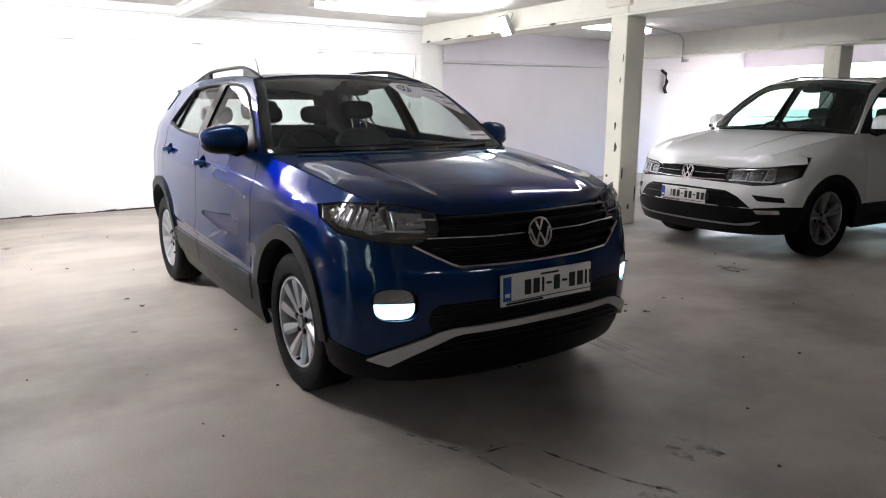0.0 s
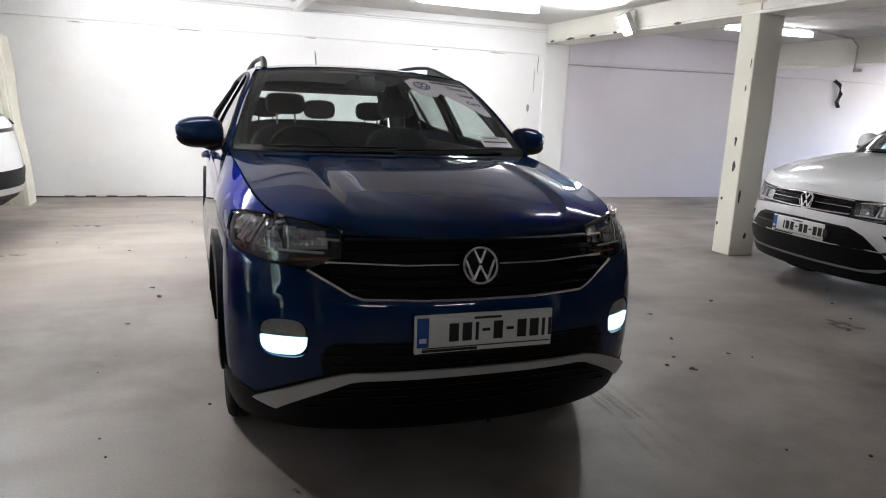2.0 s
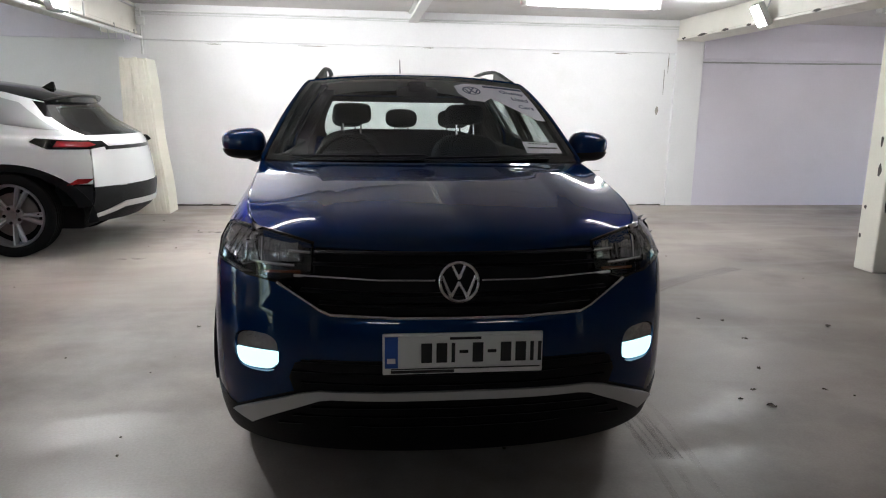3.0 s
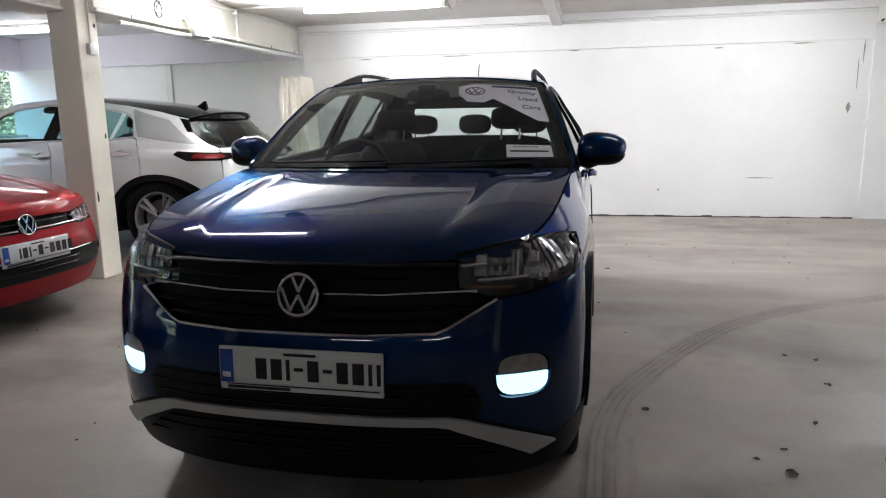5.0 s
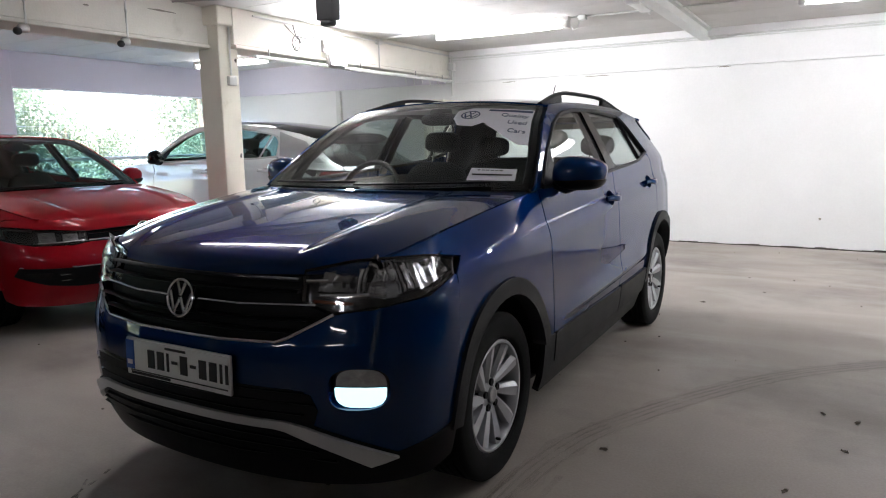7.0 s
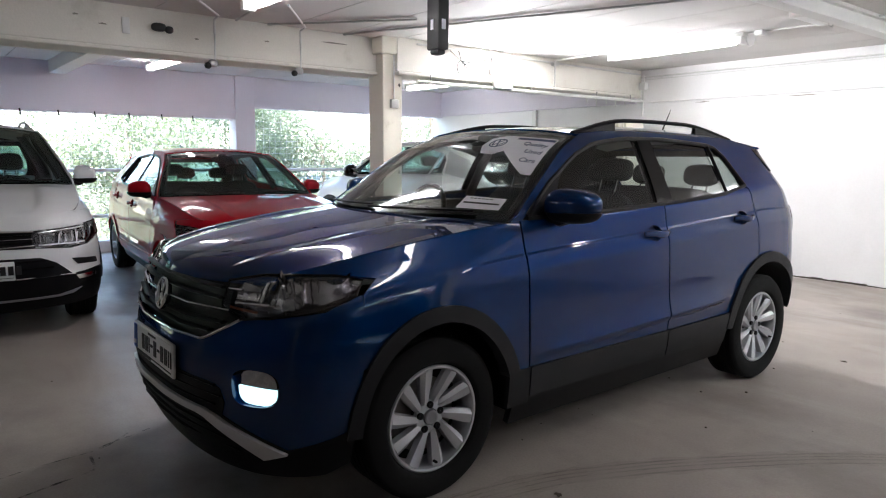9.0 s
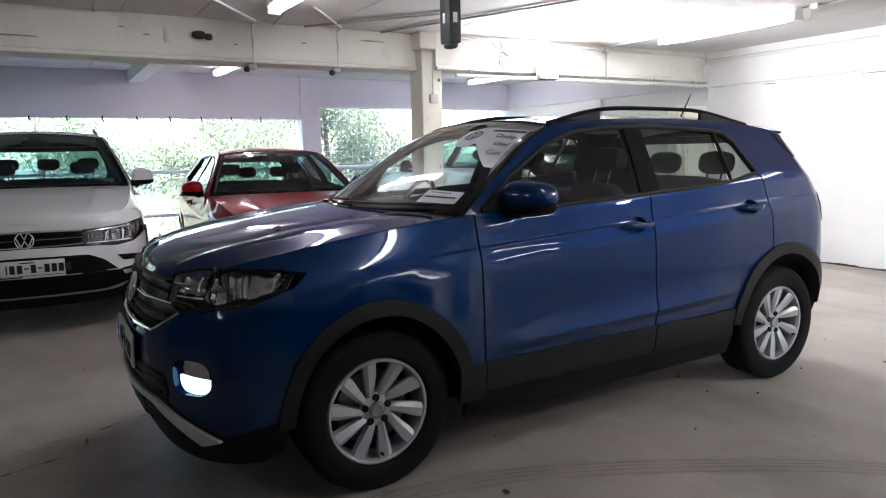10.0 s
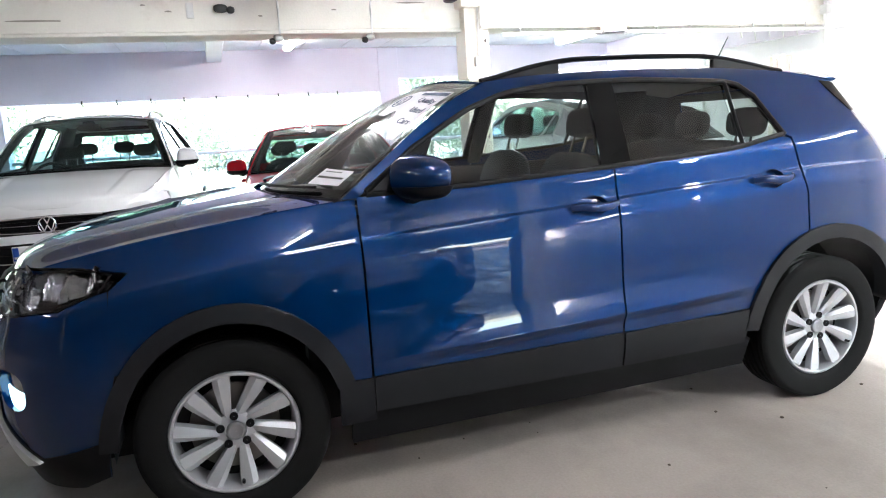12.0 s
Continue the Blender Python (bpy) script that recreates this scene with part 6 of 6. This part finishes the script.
for k in range(5):
    part("cable_end", sweep(bmesh.new(), [(-3.08 - 0.03 * k, 6.2 - 0.16 * k, 2.2), (-3.07 - 0.03 * k, 6.22 - 0.16 * k, 2.08 - 0.03 * (k % 2))], 0.012), M_STEEL, f)
f = fitting("hanging_box", "black hanging box with a pale label under the ceiling", "loudspeaker")
part("case", block(-1.29, -1.15, 1.52, 1.62, 2.13, CEIL - 0.02, bevel=0.012), M_CABLE, f)
part("foot", block(-1.27, -1.17, 1.53, 1.61, 2.095, 2.14, bevel=0.02), M_CABLE, f)
part("label_patch", block(-1.235, -1.205, 1.514, 1.522, 2.27, 2.34), M_STICKER, f)
part("label_patch", block(-1.151, -1.146, 1.55, 1.585, 2.27, 2.34), M_STICKER, f)
part("bracket", block(-1.25, -1.19, 1.54, 1.6, CEIL - 0.03, CEIL, bevel=0.004), M_GALV, f)
for k in range(9):
    y = -1.6 + 0.44 * k
    c = fitting("rope_hook", "small dark netting hook under the fascia", "hook", "netting hooks")
    part("hook", sweep(bmesh.new(), [(LEFT + 0.02, y, 1.935), (LEFT + 0.05, y, 1.895), (LEFT + 0.02, y + 0.01, 1.87)], 0.022), M_CABLE, c)
f = fitting("cable_loop", "loops of grey cable hanging from the beam", "cable")
part("loop", sweep(bmesh.new(), [(-3.1, 3.39 + 0.05 * math.sin(i * 0.4488), 2.32 + 0.065 * math.cos(i * 0.4488)) for i in range(14)], 0.008, closed=True), M_CABLE, f)
part("run", sweep(bmesh.new(), [(-3.1, 3.2, 2.5), (-3.09, 3.36, 2.39), (-3.1, 3.5, 2.36), (-3.1, 3.68, 2.37), (-3.1, 3.8, 2.48)], 0.008), M_CABLE, f)
part("plug", block(-3.12, -3.08, 3.78, 3.83, 2.29, 2.42, bevel=0.008), M_GALV, f)
part("run", sweep(bmesh.new(), [(-3.1, 3.8, 2.48), (-3.1, 3.805, 2.42)], 0.01), M_CABLE, f)
f = fitting("emergency_light", "unlit white emergency light beside the joist", "lamp")
part("body", block(0.16, 0.28, 3.95, 4.48, 2.51, CEIL, bevel=0.01), M_STEEL, f)
part("cover", block(0.165, 0.275, 3.99, 4.44, 2.455, 2.512, bevel=0.02), M_PLATE, f)
for y in (3.955, 4.435):
    part("end_cap", block(0.16, 0.28, y, y + 0.04, 2.455, 2.53, bevel=0.01), M_STEEL, f)
part("flex", sweep(bmesh.new(), [(0.22, 4.48, 2.52), (0.22, 4.54, 2.46), (0.22, 4.60, 2.46), (0.22, 4.63, 2.55)], 0.009), M_STEEL, f)
f = fitting("tube_flex", "white flex looped between batten and conduit", "cable")
part("flex", sweep(bmesh.new(), [(-0.68, 4.88, 2.5), (-0.64, 4.88, 2.43), (-0.59, 4.88, 2.45), (-0.57, 4.88, 2.55)], 0.009), M_STEEL, f)
part("box", block(-0.58, -0.50, 4.84, 4.92, CEIL - 0.05, CEIL, bevel=0.008), M_STEEL, f)
# right-hand bay
f = fitting("wall_cable", "thin cable run along the wall of the side bay", "cable")
part("run", sweep(bmesh.new(), [(4.45, BACK - 0.015, 2.02), (6.2, BACK - 0.015, 2.035), (8.2, BACK - 0.015, 2.07), (9.9, BACK - 0.015, 2.09), (12.3, BACK - 0.015, 2.1)], 0.02), M_GALV, f)
f = fitting("hanging_cable", "bundle of black cable hanging on the wall", "cable")
part("bundle", sweep(bmesh.new(), [(9.82, BACK - 0.03, 2.08), (9.95, BACK - 0.05, 2.0), (9.98, BACK - 0.06, 1.85), (9.93, BACK - 0.05, 1.7), (9.98, BACK - 0.05, 1.62)], 0.09, 0.05), M_CABLE, f)
f = fitting("security_camera", "small white dome camera under the joist", "camera")
part("base", lathe(bmesh.new(), [(0.001, 0), (0.06, 0), (0.06, -0.05), (0.001, -0.05)], 24, pose(4.9, 1.6, 2.56)), M_STEEL, f)
part("dome", blob(bmesh.new(), (4.9, 1.6, 2.49), (0.05, 0.05, 0.05), 2), M_GLOSSBLACK, f)
f = fitting("conduit_drop", "painted conduit and switch on the far beam", "conduit")
part("run", sweep(bmesh.new(), [(6.6, 4.5, CEIL - 0.02), (8.1, 4.9, CEIL - 0.03), (8.22, 4.9, 2.45), (8.22, 4.9, 2.12)], 0.025), M_GALV, f)
part("box", block(8.19, 8.25, 4.78, 4.9, 2.08, 2.13, bevel=0.008), M_GALV, f)

# chips and scars in paint and plaster
rnd = random.Random(11)


def chip(parent, m, w, h, material=M_CHIP):
    """An irregular shallow scar, flat in its own xy plane."""
    bm = bmesh.new()
    n = 11
    top = [bm.verts.new((w / 2 * math.cos(6.2832 * i / n) * rnd.uniform(0.55, 1.1), h / 2 * math.sin(6.2832 * i / n) * rnd.uniform(0.55, 1.1), 0.003)) for i in range(n)]
    low = [bm.verts.new((v.co.x * 1.15, v.co.y * 1.15, -0.002)) for v in top]
    bm.faces.new(top)
    for i in range(n):
        bm.faces.new((low[i], low[(i + 1) % n], top[(i + 1) % n], top[i]))
    ob = part("chip", bm, material, parent)
    ob.matrix_local = m


for y, z, w, h in ((2.47, 1.12, 0.035, 0.09), (2.45, 0.88, 0.05, 0.11), (2.56, 0.55, 0.03, 0.04), (2.43, 1.62, 0.02, 0.06), (2.58, 0.3, 0.03, 0.05), (2.4, 1.85, 0.015, 0.09)):
    chip(columns["right", 1], pose(4.05, y + 0.05, z, 90, 0, -90), w, h)
for x, z, w, h in ((4.09, 0.6, 0.03, 0.16), (4.22, 0.2, 0.04, 0.06), (4.32, 0.35, 0.02, 0.2)):
    chip(columns["right", 1], pose(x, 2.42, z, 90, 0, 0), w, h)
for y, z, w, h in ((2.6, 1.2, 0.02, 0.05), (2.43, 0.7, 0.02, 0.1), (2.6, 2.1, 0.03, 0.04)):
    chip(columns["left", 1], pose(-3.2, y, z, 90, 0, 90), w, h)
wall_back = bpy.data.objects["wall_back"]
band = bpy.data.objects["wall_band"]
M_HAIR = surface("plaster_crack", (0.30, 0.28, 0.24), 0.9, 0, 0.2, 20, 0.2, 100)
for x, z, w in ((-0.92, 2.105, 0.4), (2.35, 2.09, 0.12), (-2.2, 2.1, 0.2), (3.3, 2.11, 0.25), (0.6, 2.12, 0.15)):
    chip(wall_back, pose(x, BACK, z, 90, 0, 0), w, 0.014, M_HAIR)
for x, z, w, h in ((3.92, 1.75, 0.012, 0.5), (3.85, 1.35, 0.05, 0.12), (3.97, 2.0, 0.015, 0.3), (2.9, 0.5, 0.4, 0.012), (1.7, 0.35, 0.03, 0.03), (5.2, 0.45, 0.08, 0.03), (7.0, 0.4, 0.12, 0.02)):
    chip(wall_back, pose(x, BACK, z, 90, 0, 0), w, h, M_HAIR)
beam_r, beam_l = bpy.data.objects["beam_right"], bpy.data.objects["beam_left_front"]
for y, w in ((5.9, 0.25), (5.3, 0.18), (4.8, 0.1), (6.4, 0.12), (3.6, 0.16)):
    chip(beam_r, pose(4.045, y, 2.311, 90, 0, -90), w, 0.03)
for y, z, w in ((-0.4, 2.45, 0.05), (-0.2, 2.4, 0.06), (0.55, 2.36, 0.04), (1.9, 2.47, 0.3), (-1.2, 2.33, 0.4), (1.2, 2.41, 0.06)):
    chip(beam_l, pose(-3.33, y, z, 90, 0, 90), w, 0.016, M_HAIR)
# a low, uneven dark strip along the foot of the back wall
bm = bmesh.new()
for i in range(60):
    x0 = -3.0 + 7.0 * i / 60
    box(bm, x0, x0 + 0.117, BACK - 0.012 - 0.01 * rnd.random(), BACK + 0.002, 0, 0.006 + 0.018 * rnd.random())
structure("trim_floor_strip", bm, M_CHIP, "uneven dark strip along the foot of the wall")

# ---- marks and litter on the floor ----
def ribbon(name, pts, width, material, label, z=0.0016):
    bm = bmesh.new()
    cv = [curve(*[(i, p[k]) for i, p in enumerate(pts)]) for k in (0, 1)]
    n = 10 * (len(pts) - 1)
    rows = []
    for i in range(n + 1):
        t = i / 10
        p, q = Vector((cv[0](t), cv[1](t), z)), Vector((cv[0](t + 0.01), cv[1](t + 0.01), z))
        s = (q - p).normalized().cross(Vector((0, 0, 1))) * width / 2 * (0.75 + 0.5 * rnd.random())
        rows.append((bm.verts.new(p - s), bm.verts.new(p + s)))
    for a, b in zip(rows, rows[1:]):
        bm.faces.new((a[0], a[1], b[1], b[0]))
    return structure(name, bm, material, label)


arc_pts = ((0.84, -0.5), (0.85, 0.0), (0.92, 0.45), (1.08, 0.85), (1.35, 1.35), (1.66, 1.8), (2.14, 2.25), (2.9, 2.7))
for k, (d, w, mt) in enumerate(((0.045, 0.15, M_FAINT), (0.0, 0.012, M_MARK), (0.03, 0.009, M_MARK), (0.06, 0.011, M_MARK), (0.1, 0.012, M_MARK))):
    ribbon("tyre_mark_%d" % (k + 1), [(x + d, y - d * 0.4) for x, y in arc_pts], w, mt, "curved dark tyre mark on the concrete", 0.0012 + 0.0004 * k)
for k, (x, d) in enumerate(((0.78, 0.0), (0.86, 0.04), (0.95, 0.0))):
    ribbon("floor_mark_%d" % (k + 1), ((x, -0.9 + d), (x + 0.03, -0.55), (x + 0.06, -0.2), (x + 0.07, 0.1)), 0.03, M_MARK, "dark tyre mark on the concrete", 0.0026 + 0.0003 * k)
ribbon("floor_mark_7", ((-0.62, -0.7), (-0.47, -1.0), (-0.29, -1.02), (-0.22, -1.22), (-0.14, -1.45), (-0.06, -1.6), (-0.01, -1.75), (0.1, -2.1)), 0.014, M_CRACK, "dark crack in the concrete")
ribbon("floor_mark_8", ((-0.62, -0.8), (-0.5, -0.95), (-0.46, -1.2), (-0.4, -1.45)), 0.010, M_CRACK, "dark crack in the concrete", 0.002)
for k, (x, y, w, h) in enumerate(((0.19, -1.42, 0.07, 0.16), (0.30, -1.45, 0.09, 0.2), (-0.2, -1.58, 0.3, 0.14), (0.99, -1.84, 0.16, 0.12), (3.2, 0.35, 0.2, 0.3), (-1.9, 4.6, 0.4, 0.12), (-2.3, 3.3, 0.3, 0.1))):
    bm = bmesh.new()
    vs = [bm.verts.new((x + w / 2 * math.cos(i * 0.4488) * rnd.uniform(0.6, 1.2), y + h / 2 * math.sin(i * 0.4488) * rnd.uniform(0.6, 1.2), 0.0012)) for i in range(14)]
    bm.faces.new(vs)
    structure("floor_stain_%d" % (k + 1), bm, M_SPILL, "dark oily stain on the concrete")


def leaf(size):
    bm = bmesh.new()
    n = 7
    rows = []
    for i in range(n):
        q = i / (n - 1)
        w = size * 0.4 * math.sin(math.pi * (0.08 + 0.86 * q)) * rnd.uniform(0.6, 1.2)
        y = size * (q - 0.5)
        rows.append([bm.verts.new((-w, y, 0.003 + 0.25 * size * rnd.random())), bm.verts.new((0, y, 0.002 + 0.12 * size * rnd.random())), bm.verts.new((w, y, 0.003 + 0.25 * size * rnd.random()))])
    for a, b in zip(rows, rows[1:]):
        for j in range(2):
            bm.faces.new((a[j], a[j + 1], b[j + 1], b[j]))
    return tagged(part("dry_leaf", bm, M_LEAF, None, "", True), "curled brown dry leaf on the concrete", "leaf", "leaves on the floor")


spots = ((-1.205, 2.1), (-1.15, 1.86), (-1.44, 3.35), (1.89, 1.25), (2.03, 1.2), (1.98, 0.84), (1.48, 0.0), (1.6, 0.1), (1.58, -0.09), (1.39, 3.93), (1.1, 0.4), (2.56, 3.8), (1.79, 0.37), (1.96, 0.07),
         (3.11, 0.26), (2.66, 1.04), (1.21, 4.54), (-1.3, 1.3), (1.0, 3.35))
for i, (x, y) in enumerate(spots):
    leaf(0.026 + 0.022 * rnd.random()).matrix_world = pose(x, y, 0, 0, 0, 360 * rnd.random())
bm = bmesh.new()
for i in range(90):
    x, y = rnd.uniform(-3, 4), rnd.uniform(-2, 6.5)
    s = rnd.uniform(0.002, 0.006)
    box(bm, x - s, x + s, y - s, y + s, 0, s, m=Matrix())
tagged(part("grit", bm, M_LEAF, None, "fine dark grit scattered on the floor"), kind="stuff")
